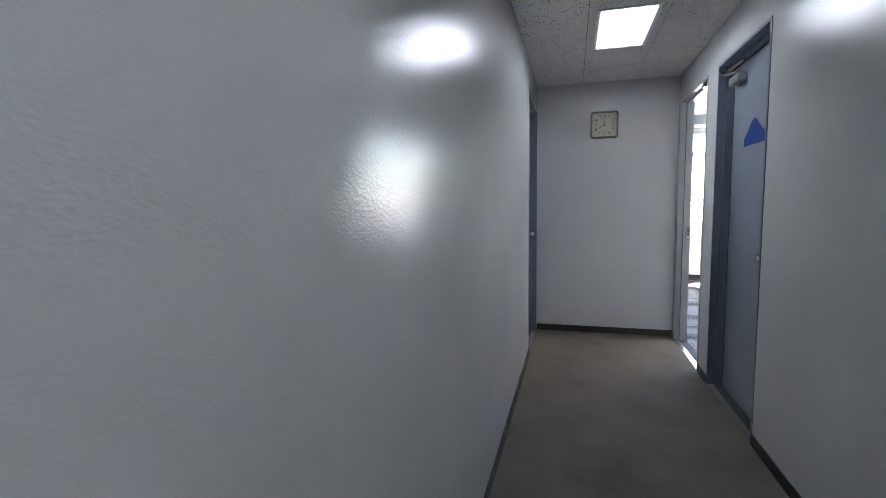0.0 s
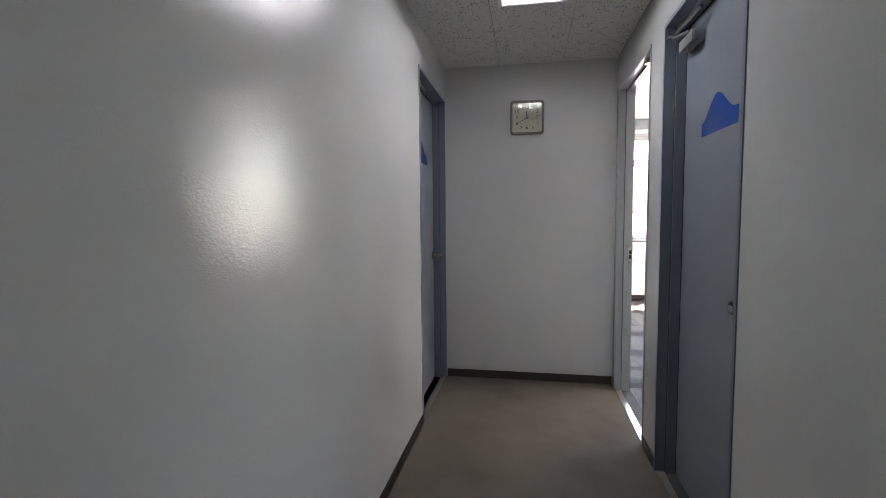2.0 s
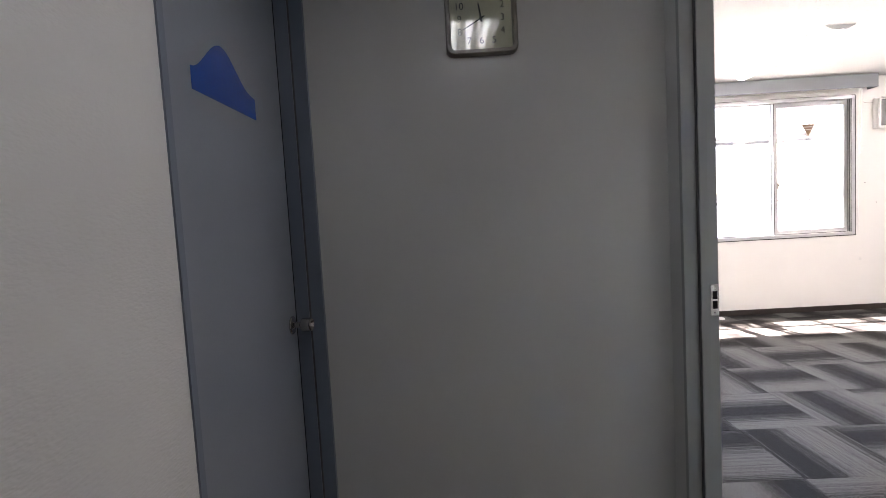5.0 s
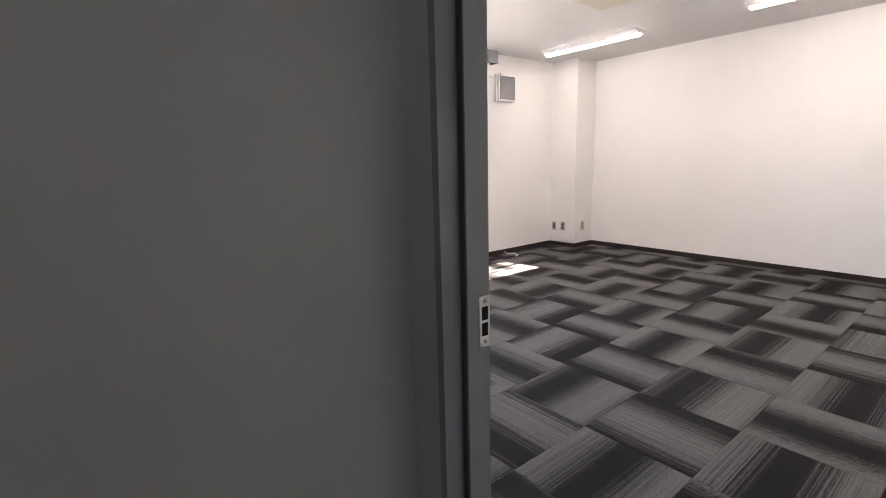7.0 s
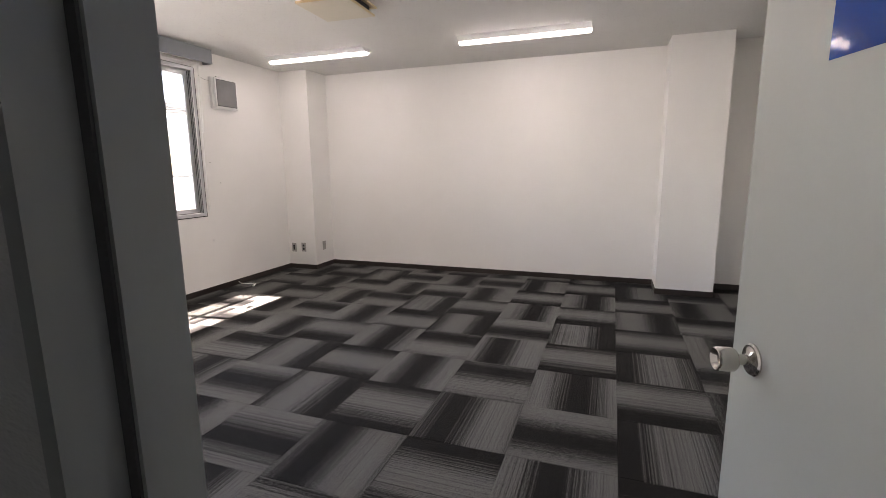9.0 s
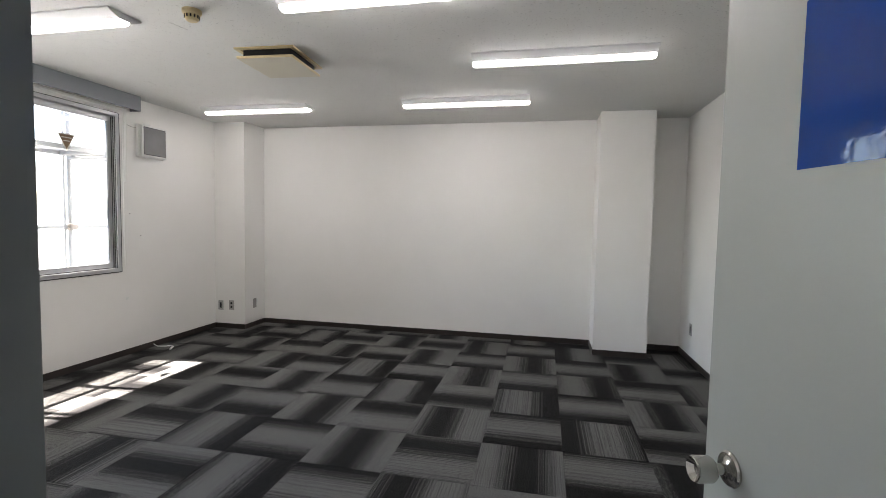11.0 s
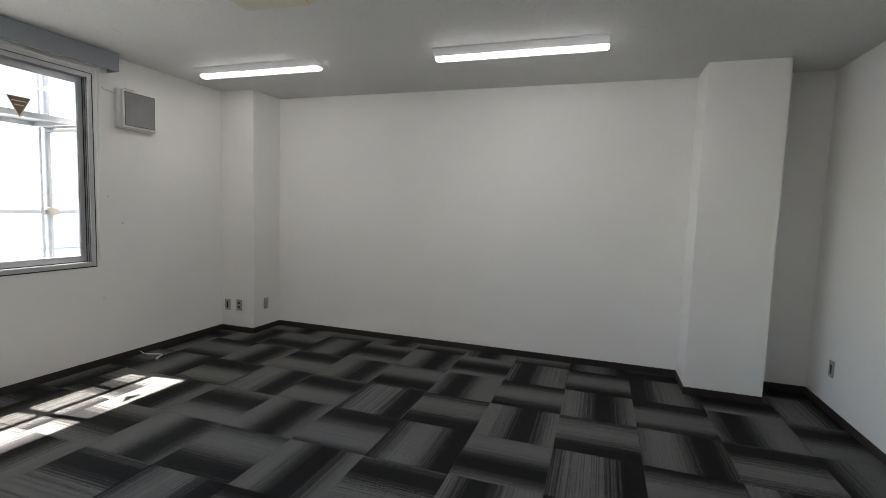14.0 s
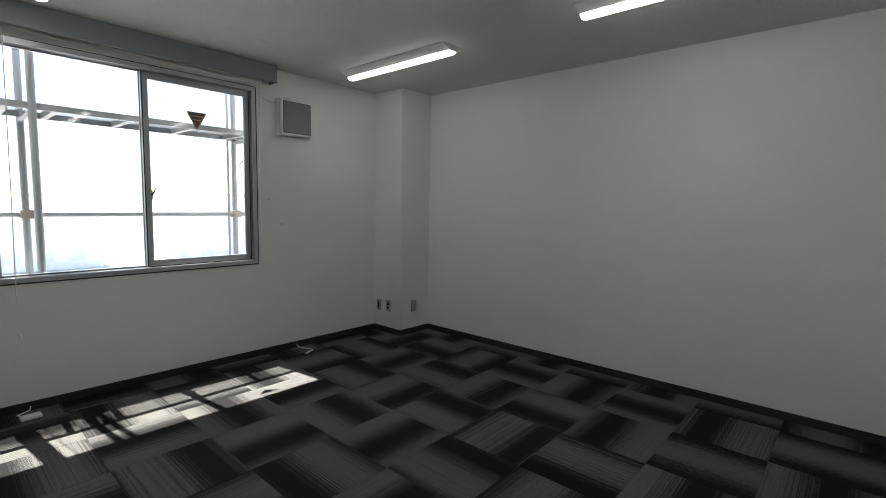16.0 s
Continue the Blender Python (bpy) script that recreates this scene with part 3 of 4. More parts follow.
for h in range(1, 13):
    a = radians(90 - 30 * h)
    r = 0.078 / max(abs(math.cos(a)), abs(math.sin(a))) * 0.94
    r = min(r, 0.088)
    lettering(str(h), 0.033, M_INK, clock, pose(r * math.cos(a), -0.0145, r * math.sin(a), 90))
part("minute_pointer", prism([(-0.0026, -0.014), (-0.0014, 0.072), (0.0014, 0.072), (0.0026, -0.014)], 0.001), M_INK, clock, m=pose(0, -0.018, 0, 0, 240))
part("hour_pointer", prism([(-0.0036, -0.012), (-0.0024, 0.05), (0.0024, 0.05), (0.0036, -0.012)], 0.001), M_INK, clock, m=pose(0, -0.0165, 0, 0, 352))
part("pointer_boss", lathe([(0.0, 0.0), (0.005, 0.0), (0.005, -0.004), (0.0, -0.004)], 14), M_INK, clock, m=pose(0, -0.0155, 0))

# ---- office shell ----
solid("floor_office_slab", boxes((RX0 + 0.005, RX1 + 0.1, RY0 - 0.1, RY1 + 0.2, -0.1, -0.006)), M_UNDER, "dark underlay below the carpet tiles", "floor")
solid("wall_far", boxes((RX1, RX1 + 0.15, RY0 - 0.15, RY1 + 0.2, -0.1, RH + 0.1)), M_PAPER, "off-white embossed wallpaper on the far wall", "wall")
solid("wall_right", boxes((RX0, RX1, RY0 - 0.15, RY0, -0.1, RH + 0.1)), M_PAPER, "off-white embossed wallpaper on the side wall", "wall")
solid("wall_near", boxes((RX0, RX0 + 0.004, RY0, D_OPEN[0] - 0.002, 0, RH), (RX0, RX0 + 0.004, D_OPEN[1] + 0.002, RY1, 0, RH), (RX0, RX0 + 0.004, D_OPEN[0] - 0.002, D_OPEN[1] + 0.002, DOOR_H + 0.002, RH)), M_PAPER, "off-white wallpaper round the office door", "wall")
solid("wall_near_core", boxes((-0.05, RX0, 0.1, RY1 + 0.2, -0.1, RH + 0.1)), M_PAPER, "plain wall beside the window wall", "wall")
WT = 0.13
solid("wall_window", boxes((RX0, WX0, RY1, RY1 + WT, -0.1, RH + 0.1), (WX1, RX1, RY1, RY1 + WT, -0.1, RH + 0.1), (WX0, WX1, RY1, RY1 + WT, -0.1, WZ0), (WX0, WX1, RY1, RY1 + WT, WZ1, RH + 0.1)), M_PAPER, "off-white wallpapered window wall", "wall")
solid("column_corner", boxes((5.04, RX1, 3.243, RY1, -0.1, RH)), M_PAPER, "off-white papered corner column", "column")
solid("column_far", boxes((5.05, RX1, -1.484, -0.944, -0.1, RH)), M_PAPER, "off-white papered square column on the far wall", "column")
solid("ceiling_office", boxes((RX0, RX1, RY0, RY1, RH, RH + 0.1)), M_RCEIL, "pale grey pitted rock-wool office ceiling", "ceiling")
for i, (x0, x1, y0, y1) in enumerate(((RX0 + 0.004, 5.034, RY1 - 0.006, RY1), (5.034, 5.04, 3.237, RY1), (5.04, RX1 - 0.006, 3.237, 3.243), (RX1 - 0.006, RX1, -0.938, 3.237), (5.044, RX1 - 0.006, -0.944, -0.938), (5.044, 5.05, -1.490, -0.944),
                                       (5.05, RX1 - 0.006, -1.490, -1.484), (RX1 - 0.006, RX1, RY0, -1.490), (RX0 + 0.004, RX1 - 0.006, RY0, RY0 + 0.006), (RX0 + 0.004, RX0 + 0.01, RY0 + 0.006, D_OPEN[0]), (RX0 + 0.004, RX0 + 0.01, D_OPEN[1], RY1 - 0.006))):
    solid("baseboard_office_%d" % (i + 1), boxes((x0, x1, y0, y1, 0.001, bb)), M_BASE, "dark brown vinyl baseboard strip", "baseboard")

# ---- window ----
GY = RY1 + 0.085
win = thing("window_1", "wide silver aluminium sliding window with clear panes", "window", kind="structure")
fd = 0.12
# frame base darker than its rails, so the grooves between look shaded
part("window_frame", boxes((WX0, WX1, RY1 - 0.003, RY1 + fd, WZ0, WZ0 + 0.018), (WX0, WX1, RY1 - 0.003, RY1 + fd, WZ1 - 0.018, WZ1), (WX0, WX0 + 0.018, RY1 - 0.003, RY1 + fd, WZ0 + 0.018, WZ1 - 0.018), (WX1 - 0.018, WX1, RY1 - 0.003, RY1 + fd, WZ0 + 0.018, WZ1 - 0.018)), M_ALUDARK, win, "silver aluminium outer frame")
for dy in (-0.006, 0.018, 0.040, 0.106):
    y0, y1 = RY1 + dy, RY1 + dy + (0.011 if dy < 0 else 0.006)
    part("track_rail", boxes((WX0 + 0.0, WX1 - 0.0, y0, y1, WZ0 + 0.0, WZ0 + 0.034), (WX0, WX1, y0, y1, WZ1 - 0.034, WZ1), (WX0, WX0 + 0.032, y0, y1, WZ0 + 0.034, WZ1 - 0.034), (WX1 - 0.032, WX1, y0, y1, WZ0 + 0.034, WZ1 - 0.034)), M_ALU, win)
part("rubber_seal", boxes((WX1, WX1 + 0.009, RY1 - 0.004, RY1 - 0.0005, WZ0 - 0.009, WZ1), (WX0, WX1, RY1 - 0.004, RY1 - 0.0005, WZ0 - 0.009, WZ0), (WX0, WX1, RY1 - 0.004, RY1 - 0.0005, WZ1, WZ1 + 0.006)), M_DARK, win)
# black strips on the jamb face, painted in as shadow gaps between rails
for dy, wd in ((0.012, 0.010), (0.040, 0.009), (0.076, 0.007)):
    part("jamb_shade_strip", boxes((WX1 - 0.0205, WX1 - 0.0178, RY1 + dy, RY1 + dy + wd, WZ0 + 0.034, WZ1 - 0.034), (WX0 + 0.0178, WX0 + 0.0205, RY1 + dy, RY1 + dy + wd, WZ0 + 0.034, WZ1 - 0.034)), M_DARK, win, "black strip for the shadow gap between jamb rails")
part("window_sill", boxes((WX0 - 0.01, WX1 + 0.01, RY1 + fd + 0.0005, RY1 + WT + 0.02, WZ0 - 0.03, WZ0)), M_ALU, win)
edges = [WX0 + 0.03, 1.175, 1.972, 2.857, WX1 - 0.03]
for i, (a, b) in enumerate(zip(edges, edges[1:])):
    y = RY1 + (0.048 if i in (0, 3) else 0.078)
    a2, b2 = a + (0, -0.022, 0.001, -0.022)[i], b + (0.022, -0.001, 0.022, 0)[i]
    lo, hi = (WZ0 + 0.085, WZ1 - 0.087) if i in (0, 3) else (WZ0 + 0.044, WZ1 - 0.040)     # the outer sashes sit deeper in the frame
    sash = part("sash", boxes((a2, b2, y, y + 0.026, WZ0 + 0.032, lo), (a2, b2, y, y + 0.026, hi, WZ1 - 0.032), (a2, a2 + 0.044, y, y + 0.026, lo, hi), (b2 - 0.044, b2, y, y + 0.026, lo, hi)), M_ALU, win, "silver aluminium sliding sash")
    p = part("pane", boxes((a2 + 0.04, b2 - 0.04, y + 0.011, y + 0.015, lo - 0.005, hi + 0.005)), M_GLASS, sash, "clear glass pane")
    p.visible_shadow = False
    part("gasket", boxes((a2 + 0.044, a2 + 0.048, y + 0.004, y + 0.022, lo, hi), (b2 - 0.048, b2 - 0.044, y + 0.004, y + 0.022, lo, hi)), M_ALUDARK, sash)
    part("weather_strip", boxes((a2 + 0.003, a2 + 0.009, y - 0.002, y, WZ0 + 0.036, WZ1 - 0.036), (b2 - 0.009, b2 - 0.003, y - 0.002, y, WZ0 + 0.036, WZ1 - 0.036), (a2 + 0.009, b2 - 0.009, y - 0.002, y, WZ0 + 0.034, WZ0 + 0.040)), M_DARK, sash, "black weather strip")
# black strips that draw the dark gaps between the rails of the frame
for dy0, dy1 in ((0.0055, 0.0175), (0.0245, 0.0395)):
    part("track_gap", boxes((WX1 - 0.027, WX1 - 0.0182, RY1 + dy0, RY1 + dy1, WZ0 + 0.030, WZ1 - 0.030), (WX0 + 0.0182, WX0 + 0.027, RY1 + dy0, RY1 + dy1, WZ0 + 0.030, WZ1 - 0.030), (WX0 + 0.027, WX1 - 0.027, RY1 + dy0, RY1 + dy1, WZ0 + 0.0182, WZ0 + 0.028)), M_DARK, win, "dark gap between track rails")
latch = part("crescent_latch", soft_box(2.866, 2.886, RY1 + 0.031, RY1 + 0.0478, 1.40, 1.47, 0.004), M_PLATE, win, "dark crescent latch", True)
part("latch_lever", tube([(2.876, RY1 + 0.031, 1.435), (2.889, RY1 + 0.018, 1.455), (2.900, RY1 + 0.014, 1.49)], 0.006, 8), M_DARK, latch, smooth=True)

# red triangle sticker on the pane
tri = thing("triangle_sticker", "faded brown-red triangle sticker pointing down on the window pane", "sticker", pose(3.228, RY1 + 0.0582, 2.035))
part("border", prism([(-0.080, 0.072), (0.080, 0.072), (0.0, -0.082)], 0.0006), M_TRIEDGE, tri, "pale border")
part("field", prism([(-0.066, 0.0645), (0.066, 0.0645), (0.0, -0.064)], 0.0006), M_TRI, tri, m=pose(0, -0.0006, 0))
for k, (x0, x1, z) in enumerate(((-0.045, 0.045, 0.035), (-0.030, 0.030, 0.006))):
    part("text_bar", boxes((x0, x1, -0.0016, -0.0010, z, z + 0.007)), M_TRIEDGE, tri)

# ---- blind ----
blind = thing("window_blind", "grey blind box with the blind drawn fully up", "blind", pose(0, RY1, 0))
part("box_front", soft_box(0.19, 3.835, -0.125, -0.112, 2.43, RH - 0.001, 0.002, 1), M_BLIND, blind, "grey pelmet board")
part("box_end", boxes((3.822, 3.834, -0.112, 0.0, 2.431, RH - 0.001)), M_BLIND, blind)
part("box_end", boxes((0.191, 0.203, -0.112, 0.0, 2.431, RH - 0.001)), M_BLIND, blind)
for x0, x1 in ((2.07, 3.72), (0.30, 2.03)):
    part("head_rail", soft_box(x0, x1, -0.075, -0.03, 2.525, 2.565, 0.003, 1), M_PLASTIC, blind)
    for k in range(10):
        part("slat", boxes((x0 + 0.01, x1 - 0.01, -0.066, -0.040, 2.518 - 0.0055 * k, 2.5205 - 0.0055 * k)), M_PLASTIC, blind)
    part("bottom_rail", soft_box(x0 + 0.01, x1 - 0.01, -0.068, -0.038, 2.445, 2.460, 0.003, 1), M_PLASTIC, blind)
for x0, x1, z0, z1, sag in ((2.62, 3.70, 2.428, 2.415, 0.022), (2.62, 3.22, 2.425, 2.402, 0.004), (3.05, 3.70, 2.420, 2.400, 0.012), (2.05, 2.62, 2.430, 2.420, 0.018)):
    part("slack_cord", tube([(x0 + (x1 - x0) * u / 12, -0.085, z0 + (z1 - z0) * u / 12 - sag * math.sin(math.pi * u / 12)) for u in range(13)], 0.003, 6), M_CORD, blind, smooth=True)
part("pull_cord", tube([(3.722, -0.055, 2.45), (3.724, -0.045, 2.1), (3.722, -0.035, 1.73)], 0.0085, 8), M_CORD, blind, smooth=True)
part("pull_cord", tube([(3.706, -0.04, 2.45), (3.708, -0.03, 1.7), (3.715, -0.018, 1.2), (3.73, -0.012, 0.9)], 0.0056, 6), M_CORD, blind, smooth=True)
part("pull_cord", tube([(2.085, -0.045, 2.45), (2.08, -0.03, 1.5), (2.073, -0.012, 0.71)], 0.003, 6), M_CORD, blind, smooth=True)
for x, z in ((3.745, 0.574), (2.08, 0.505)):
    hk = thing("cord_hook", "small white cord hook screwed to the window wall", "hook", pose(x, RY1, z))
    part("plate", soft_box(-0.008, 0.008, -0.006, 0.0, -0.016, 0.016, 0.002, 1), M_PLASTIC, hk)
    part("prong", tube([(0, -0.005, -0.004), (0, -0.02, -0.004), (0, -0.022, 0.012)], 0.003, 6), M_PLASTIC, hk, smooth=True)

for x, z in ((3.925, 1.196), (3.80, 1.42)):
    solid("wall_screw", lathe([(0.0, 0.0), (0.006, 0.0), (0.0055, -0.003), (0.003, -0.004), (0.0, -0.004)], 12), M_PLATE, "small grey screw stuck in the papered window wall", "screw", "", True, pose(x, RY1, z))

# ---- vent, sockets ----
vent = thing("wall_vent", "square white wall vent with a grey filter panel", "vent", pose(4.035, RY1, 2.163))
part("casing", soft_box(-0.155, 0.185, -0.035, 0.0, -0.165, 0.163, 0.005), M_PLASTIC, vent, smooth=True)
part("cover_frame", soft_box(-0.135, 0.182, -0.066, -0.045, -0.158, 0.158, 0.006), M_PLASTIC, vent, smooth=True)
# neck and panel_gap are black to put the slits' shade into the colour
part("neck", boxes((-0.12, 0.17, -0.046, -0.034, -0.14, 0.14)), M_DARK, vent)
part("filter_panel", soft_box(-0.112, 0.160, -0.0685, -0.0655, -0.134, 0.138, 0.001, 1), M_GREYPANEL, vent, "grey filter panel")
part("panel_gap", boxes((-0.117, 0.165, -0.0664, -0.0640, -0.139, 0.143)), M_DARK, vent, "dark gap round the filter panel")
part("pull_tab", soft_box(-0.095, -0.015, -0.060, -0.030, 0.1635, 0.178, 0.003, 1), M_PLASTIC, vent, "white tab on top of the casing")
part("cable", tube([(-0.285, -0.004, 0.150), (-0.24, -0.006, 0.128), (-0.19, -0.006, 0.120), (-0.152, -0.008, 0.123)], 0.0022, 6), M_PLATE, vent, "thin grey cable", True)


def socket(m, kind, label):
    s = thing("wall_socket", label, "socket", m)
    part("cover_plate", soft_box(-0.035, 0.035, -0.007, 0.0, -0.06, 0.06, 0.002, 2), M_PLATE, s, "brushed steel cover plate", True)
    if kind == "double":
        for z in (0.022, -0.022):
            part("receptacle", soft_box(-0.013, 0.013, -0.0085, -0.0068, z - 0.014, z + 0.014, 0.001, 1), M_DARK, s)
    elif kind == "single":
        part("receptacle", soft_box(-0.013, 0.013, -0.0085, -0.0068, -0.034, 0.034, 0.001, 1), M_DARK, s)
    for z in (0.046, -0.046):
        part("screw", lathe([(0.0, -0.0085), (0.003, -0.0085), (0.0035, -0.007), (0.0, -0.007)], 10), M_CHROME, s, m=pose(0, 0, z))
    return s


socket(pose(5.04, 3.585, 0.288, 0, 0, -90), "single", "steel wall socket plate on the corner column")
socket(pose(5.04, 3.432, 0.296, 0, 0, -90), "double", "steel double wall socket plate on the corner column")
blank = socket(pose(5.235, 3.243, 0.30), "blank", "blank steel cover plate on the column side")
part("cable_gland", soft_box(0.036, 0.052, -0.012, 0.0, 0.0, 0.055, 0.003, 1), M_PLASTIC, blank)
socket(pose(5.06, RY0, 0.335, 0, 0, 180), "single", "steel wall socket plate on the side wall")


# ---- ceiling fittings ----
def batten():
    b = thing("led_batten", "white ceiling batten light with a long glowing diffuser", "ceiling light", pose(4.395, 2.63, RH), "office ceiling lights")
    bm = bmesh.new()
    L = 0.615
    prof = [(-0.115, 0.0), (-0.112, -0.008), (-0.042, -0.040), (0.042, -0.040), (0.112, -0.008), (0.115, 0.0)]
    a = [bm.verts.new((x, -L, z)) for x, z in prof]
    c = [bm.verts.new((x, L, z)) for x, z in prof]
    bm.faces.new(a[::-1])
    bm.faces.new(c)
    for k in range(len(prof)):
        j = (k + 1) % len(prof)
        bm.faces.new((a[k], c[k], c[j], a[j]))
    bmesh.ops.recalc_face_normals(bm, faces=bm.faces[:])
    part("body", bm, M_WHITE, b, "white enamelled wing-shaped body")
    bm = bmesh.new()
    prof = [(0.040 * math.cos(math.pi * k / 10), -0.041 - 0.024 * math.sin(math.pi * k / 10)) for k in range(11)]
    rings = []
    for y, s in ((-L + 0.002, 0.78), (-L + 0.016, 1.0), (L - 0.016, 1.0), (L - 0.002, 0.78)):
        rings.append([bm.verts.new((x * s, y, -0.041 + (z + 0.041) * s)) for x, z in prof])
    for a, c in zip(rings, rings[1:]):
        for k in range(len(prof) - 1):
            bm.faces.new((a[k], a[k + 1], c[k + 1], c[k]))
    bm.faces.new(rings[0])
    bm.faces.new(rings[-1][::-1])
    bmesh.ops.recalc_face_normals(bm, faces=bm.faces[:])
    part("diffuser", bm, M_LED, b, "glowing white diffuser", True)
    return b


first = batten()
for x, y in ((4.395, 0.385), (3.27, -0.475), (2.215, 0.41), (2.215, 2.65)):
    copy_thing(first, pose(x, y, RH))

diff = thing("ceiling_diffuser", "square yellowed cream ceiling air diffuser with a hanging plate", "ceiling vent", pose(3.045, 1.535, RH, 0, 0, 3))
part("flange", boxes((-0.24, 0.24, -0.22, -0.19, -0.011, 0.0), (-0.24, 0.24, 0.19, 0.22, -0.011, 0.0), (-0.24, -0.21, -0.19, 0.19, -0.011, 0.0), (0.21, 0.24, -0.19, 0.19, -0.011, 0.0)), M_CREAM, diff, "yellowed cream flange")
part("throat", boxes((-0.195, 0.195, -0.175, 0.175, -0.056, -0.001)), M_HOLE, diff)
bm = soft_box(-0.228, 0.228, -0.208, 0.208, -0.071, -0.055, 0.004, 2)
part("plate", bm, M_CREAM, diff, "yellowed cream hanging plate", True)
part("plate_face", soft_box(-0.219, 0.219, -0.199, 0.199, -0.0732, -0.0708, 0.001, 1), M_PANEL, diff)

det = thing("smoke_detector", "cream ceiling smoke detector with slotted side", "smoke detector", pose(2.24, 1.605, RH))
part("base", lathe([(0.0, 0.0), (0.052, 0.0), (0.052, -0.016), (0.046, -0.024), (0.0, -0.024)], 32, "z"), M_CREAM, det, smooth=True)
part("head", lathe([(0.0, -0.024), (0.040, -0.024), (0.037, -0.050), (0.028, -0.060), (0.0, -0.062)], 32, "z"), M_CREAM, det, smooth=True)
for k in range(12):
    a = 2 * math.pi * k / 12
    part("slot", boxes((0.0355, 0.0405, -0.004, 0.004, -0.047, -0.030)), M_HOLE, det, m=pose(0, 0, 0, 0, 0, math.degrees(a)))
for x, y, r in ((3.45, 3.04, 12), (2.42, 1.85, -14), (2.35, 3.02, 8)):
    s = solid("ceiling_scratch", boxes((-0.06, 0.06, -0.0012, 0.0012, -0.0012, 0.0)), M_PLATE, "thin dark scratch on the office ceiling board", "scratch", "", m=pose(x, y, RH, 0, 0, r))

# ---- things on the floor ----
cable = thing("antenna_cable", "short white cable end lying on the carpet by the wall", "cable", pose(4.06, RY1, 0))
pts = [(0, -0.004, 0.03), (0.0, -0.05, 0.010), (0.03, -0.11, 0.006), (0.06, -0.16, 0.006), (0.05, -0.21, 0.006), (0.0, -0.235, 0.008)]
part("sheath", tube(pts, 0.0045, 8), M_CORD, cable, smooth=True)
part("plug", tube([(0.0, -0.235, 0.010), (-0.055, -0.262, 0.010)], 0.009, 10), M_PLASTIC, cable, "white plug", True)
jb = thing("junction_box", "flat white cable junction box on the carpet", "junction box", pose(2.09, 3.515, 0.0, 0, 0, 4))
part("lid", soft_box(-0.052, 0.052, -0.03, 0.03, 0.0, 0.022, 0.005), M_PLASTIC, jb, smooth=True)
part("lead", tube([(-0.02, 0.03, 0.008), (-0.05, 0.09, 0.006), (0.02, 0.13, 0.008), (0.03, 0.150, 0.035)], 0.004, 8), M_CORD, jb, smooth=True)

# ---- outside: scaffold, yard and far buildings ----
DZ, DI, DO = 2.045, 3.935, 4.45
sc = thing("scaffold", "galvanised steel scaffold standing outside the window", "scaffold", pose(0, 0, -7.0))
Z7 = 7.0
for x in (0.6, 2.245, 3.87, 5.5):
    for y in (DI, DO + 0.04):
        part("post", tube([(x, y, 0.0), (x, y, Z7 + 6.0)], 0.0243, 12), M_GALV, sc, smooth=True)
    for z in (DZ - 0.03,):
        part("transom", tube([(x, DI, Z7 + z - 0.03), (x, DO + 0.04, Z7 + z - 0.03)], 0.018, 10), M_GALV, sc, smooth=True)
    if x == 3.87:
        part("brace", tube([(x, DO + 0.04, Z7 + DZ - 0.30), (x + 0.05, DO + 0.04, Z7 + DZ - 0.28), (x + 0.24, DO + 0.03, Z7 + DZ - 0.06)], 0.008, 8), M_GALV, sc, smooth=True)
    for z in (1.27, 0.6):
        part("clamp", soft_box(x - 0.035, x + 0.045, DO - 0.01, DO + 0.085, Z7 + z - 0.035, Z7 + z + 0.035, 0.008), M_CLAMP, sc, "rusty clamp", True)
part("hanging_pipe", tube([(3.80, DO + 0.02, Z7 + 0.2), (3.80, DO + 0.02, Z7 + 3.2)], 0.012, 8), M_GALV, sc, smooth=True)
for z in (1.27,):
    part("guard_rail", tube([(-1.2, DO + 0.04, Z7 + z), (6.4, DO + 0.04, Z7 + z)], 0.0215, 12), M_GALV, sc, smooth=True)
for z in (DZ,):
    for x0, x1 in ((-1.3, 0.59), (0.61, 2.235), (2.255, 3.86), (3.88, 5.48)):
        bm = bmesh.new()
        box(bm, x0, x1, DI, DI + 0.03, Z7 + z - 0.045, Z7 + z)
        box(bm, x0, x1, DO - 0.03, DO, Z7 + z - 0.045, Z7 + z)
        n = max(2, round((x1 - x0) / 0.018))
        for k in range(n):
            xa = x0 + (x1 - x0) * k / n
            box(bm, xa, xa + 0.0095, DI + 0.03, DO - 0.03, Z7 + z - 0.004, Z7 + z)
        for k in range(4):
            xa = x0 + 0.12 + (x1 - x0 - 0.24) * k / 3
            box(bm, xa - 0.02, xa + 0.02, DI + 0.031, DO - 0.031, Z7 + z - 0.045, Z7 + z - 0.0045)
        part("deck", bm, M_GALV, sc, "perforated steel scaffold deck")
    
solid("ground", boxes((-900, 900, RY1 + 0.3, 1800, -7.2, -7.0)), M_GROUND, "pale sunlit yard and street below the window", "ground")


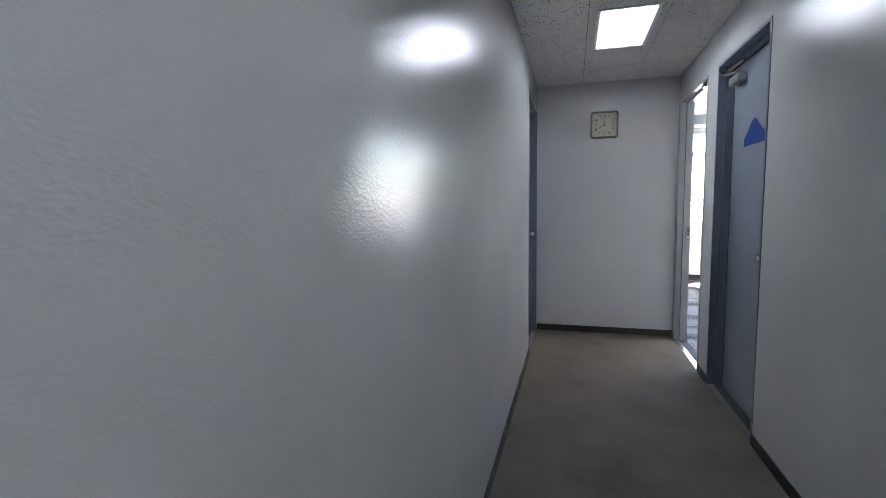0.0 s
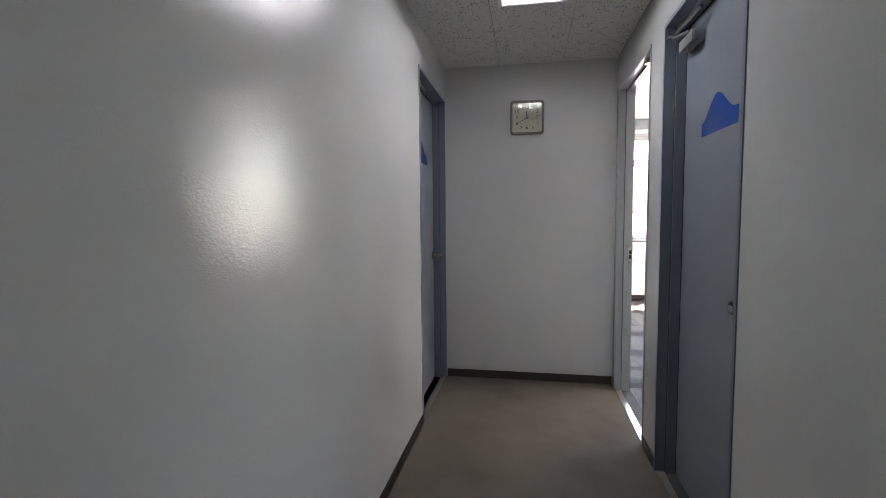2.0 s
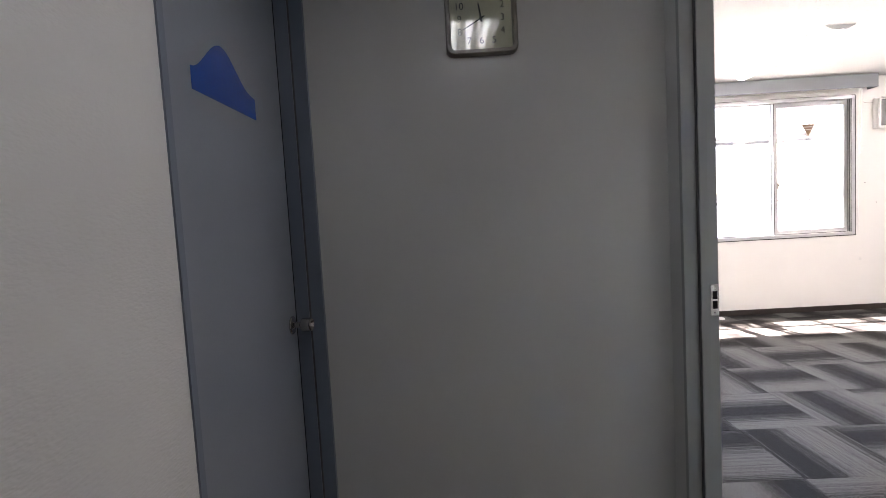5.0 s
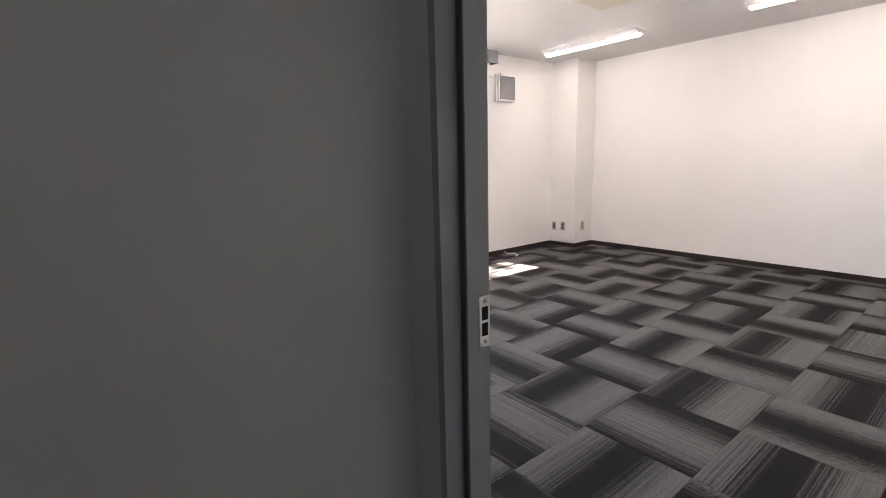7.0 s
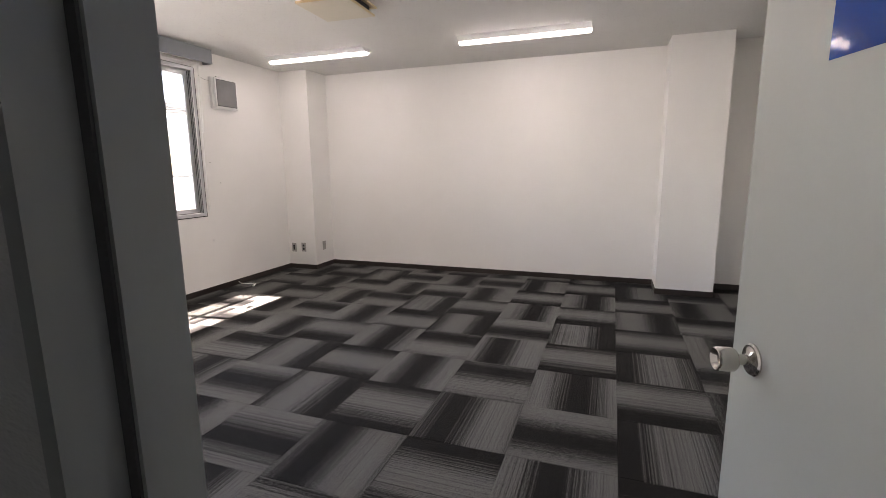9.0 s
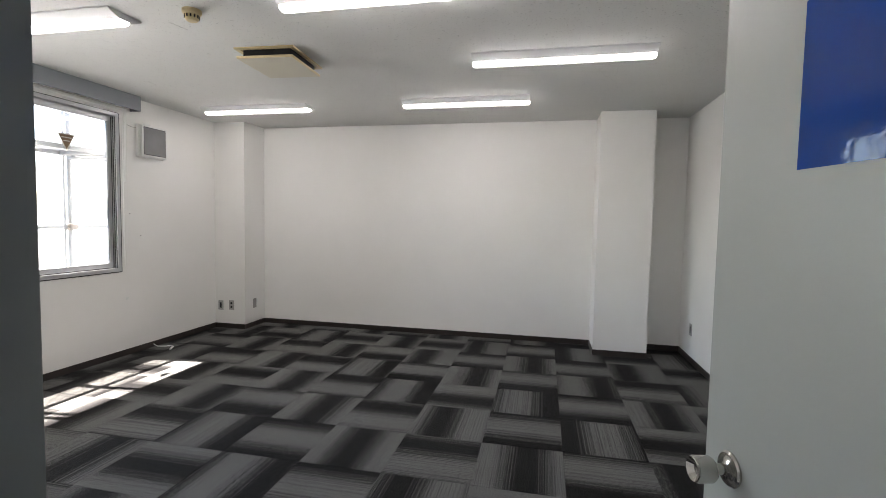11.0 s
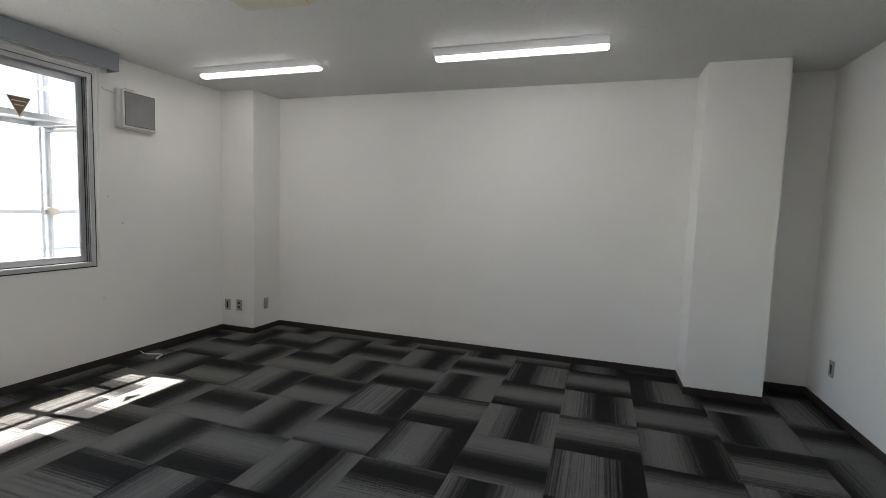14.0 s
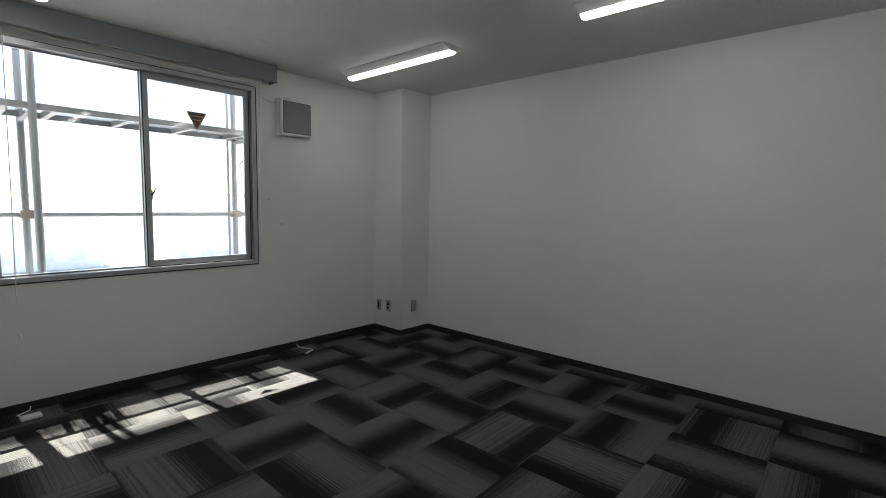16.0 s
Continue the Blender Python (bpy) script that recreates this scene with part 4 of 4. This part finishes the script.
def far_house(x, y, w, d, h, roof):
    b = thing("apartment_building", "pale low building far beyond the window", "building", pose(x, y, -7.0))
    part("wall", boxes((-w / 2, w / 2, 0, d, 0, h)), M_FACADE, b)
    if roof:
        bm = bmesh.new()
        a = [bm.verts.new(p) for p in ((-w / 2 - 0.5, -0.5, h), (w / 2 + 0.5, -0.5, h), (w / 2 + 0.5, d + 0.5, h), (-w / 2 - 0.5, d + 0.5, h), (-w / 2 - 0.5, d / 2, h + 2.2), (w / 2 + 0.5, d / 2, h + 2.2))]
        for f in ((0, 1, 5, 4), (3, 4, 5, 2), (0, 4, 3), (1, 2, 5), (0, 3, 2, 1)):
            bm.faces.new([a[k] for k in f])
        part("roof", bm, M_ROOF, b, "low pitched roof")
    else:
        part("roof", boxes((-w / 2 - 0.2, w / 2 + 0.2, -0.2, d + 0.2, h, h + 0.4)), M_ROOF, b)
    floors = int(h // 3)
    for f in range(floors):
        for k in range(int(w // 3)):
            xx = -w / 2 + 1.5 + 3 * k
            wdw = part("window", boxes((xx - 0.75, xx + 0.75, -0.06, -0.005, 3 * f + 1.0, 3 * f + 2.3)), M_PANE, b)
    return b


for h in ((-16, 46, 18, 10, 9.4, False), (6, 70, 22, 12, 6.4, True), (30, 62, 16, 10, 9.0, False), (52, 84, 20, 12, 6.2, True), (-3, 38, 9, 8, 6.0, True)):
    far_house(*h)

# ---- carpet tiles, each a piece of the office floor ----
floor = thing("floor_office", "dark grey striped carpet tiles laid quarter-turned", "floor", kind="structure")
random.seed(4)
GX, GYT, S = 0.265, 0.45, 0.5
shared = {}
# how the tiles are laid, rows along x from the third, columns along y: tenths of the way across a tile at which its dark band lies
LAID = ["..59746...", ".9470154..", ".147501...", ".90674135.", "401318464.", "821411728.", "7940623...", ".90743...."]


def tile_mesh(w, d, ox, oy):
    key = (round(w, 3), round(d, 3), round(ox, 3), round(oy, 3))
    if key not in shared:
        bm = bmesh.new()
        c = 0.0022
        lo = [bm.verts.new((x, y, -0.0055)) for x, y in ((ox, oy), (ox + w, oy), (ox + w, oy + d), (ox, oy + d))]
        mid = [bm.verts.new((x, y, -0.0016)) for x, y in ((ox + 0.0003, oy + 0.0003), (ox + w - 0.0003, oy + 0.0003), (ox + w - 0.0003, oy + d - 0.0003), (ox + 0.0003, oy + d - 0.0003))]
        hi = [bm.verts.new((x, y, 0.0)) for x, y in ((ox + c, oy + c), (ox + w - c, oy + c), (ox + w - c, oy + d - c), (ox + c, oy + d - c))]
        for a, b in ((lo, mid), (mid, hi)):
            for k in range(4):
                bm.faces.new((a[k], a[(k + 1) % 4], b[(k + 1) % 4], b[k]))
        bm.faces.new(hi)
        shared[key] = mesh_of("carpet_tile", bm, M_TILE)
    return shared[key]


i0, i1 = math.floor((RX0 - GX) / S), math.ceil((RX1 - GX) / S)
j0, j1 = math.floor((RY0 - GYT) / S), math.ceil((RY1 - GYT) / S)
for i in range(i0, i1):
    for j in range(j0, j1):
        cx, cy = GX + S * (i + 0.5), GYT + S * (j + 0.5)
        xa, xb = max(GX + S * i, RX0 + 0.006), min(GX + S * (i + 1), RX1)
        ya, yb = max(GYT + S * j, RY0), min(GYT + S * (j + 1), RY1)
        if xb - xa < 0.01 or yb - ya < 0.01:
            continue
        turn = 0 if (i + j) % 2 == 0 else 90
        mark = LAID[i - 2][j + 4] if 2 <= i < 10 and -4 <= j < 6 else "."
        band = random.random() if mark == "." else int(mark) / 10 + 0.05 * random.random()
        m = pose(cx, cy, 0, 0, 0, turn)
        corners = [m.inverted() @ Vector((x, y, 0)) for x, y in ((xa, ya), (xb, yb))]
        ox, oy = min(c.x for c in corners), min(c.y for c in corners)
        w, d = abs(corners[0].x - corners[1].x), abs(corners[0].y - corners[1].y)
        ob = new("carpet_tile", tile_mesh(w, d, ox, oy))
        ob.parent, ob.matrix_basis = floor, m
        ob.color = (band if turn == 0 else 1 - band, 0, 0, 1)
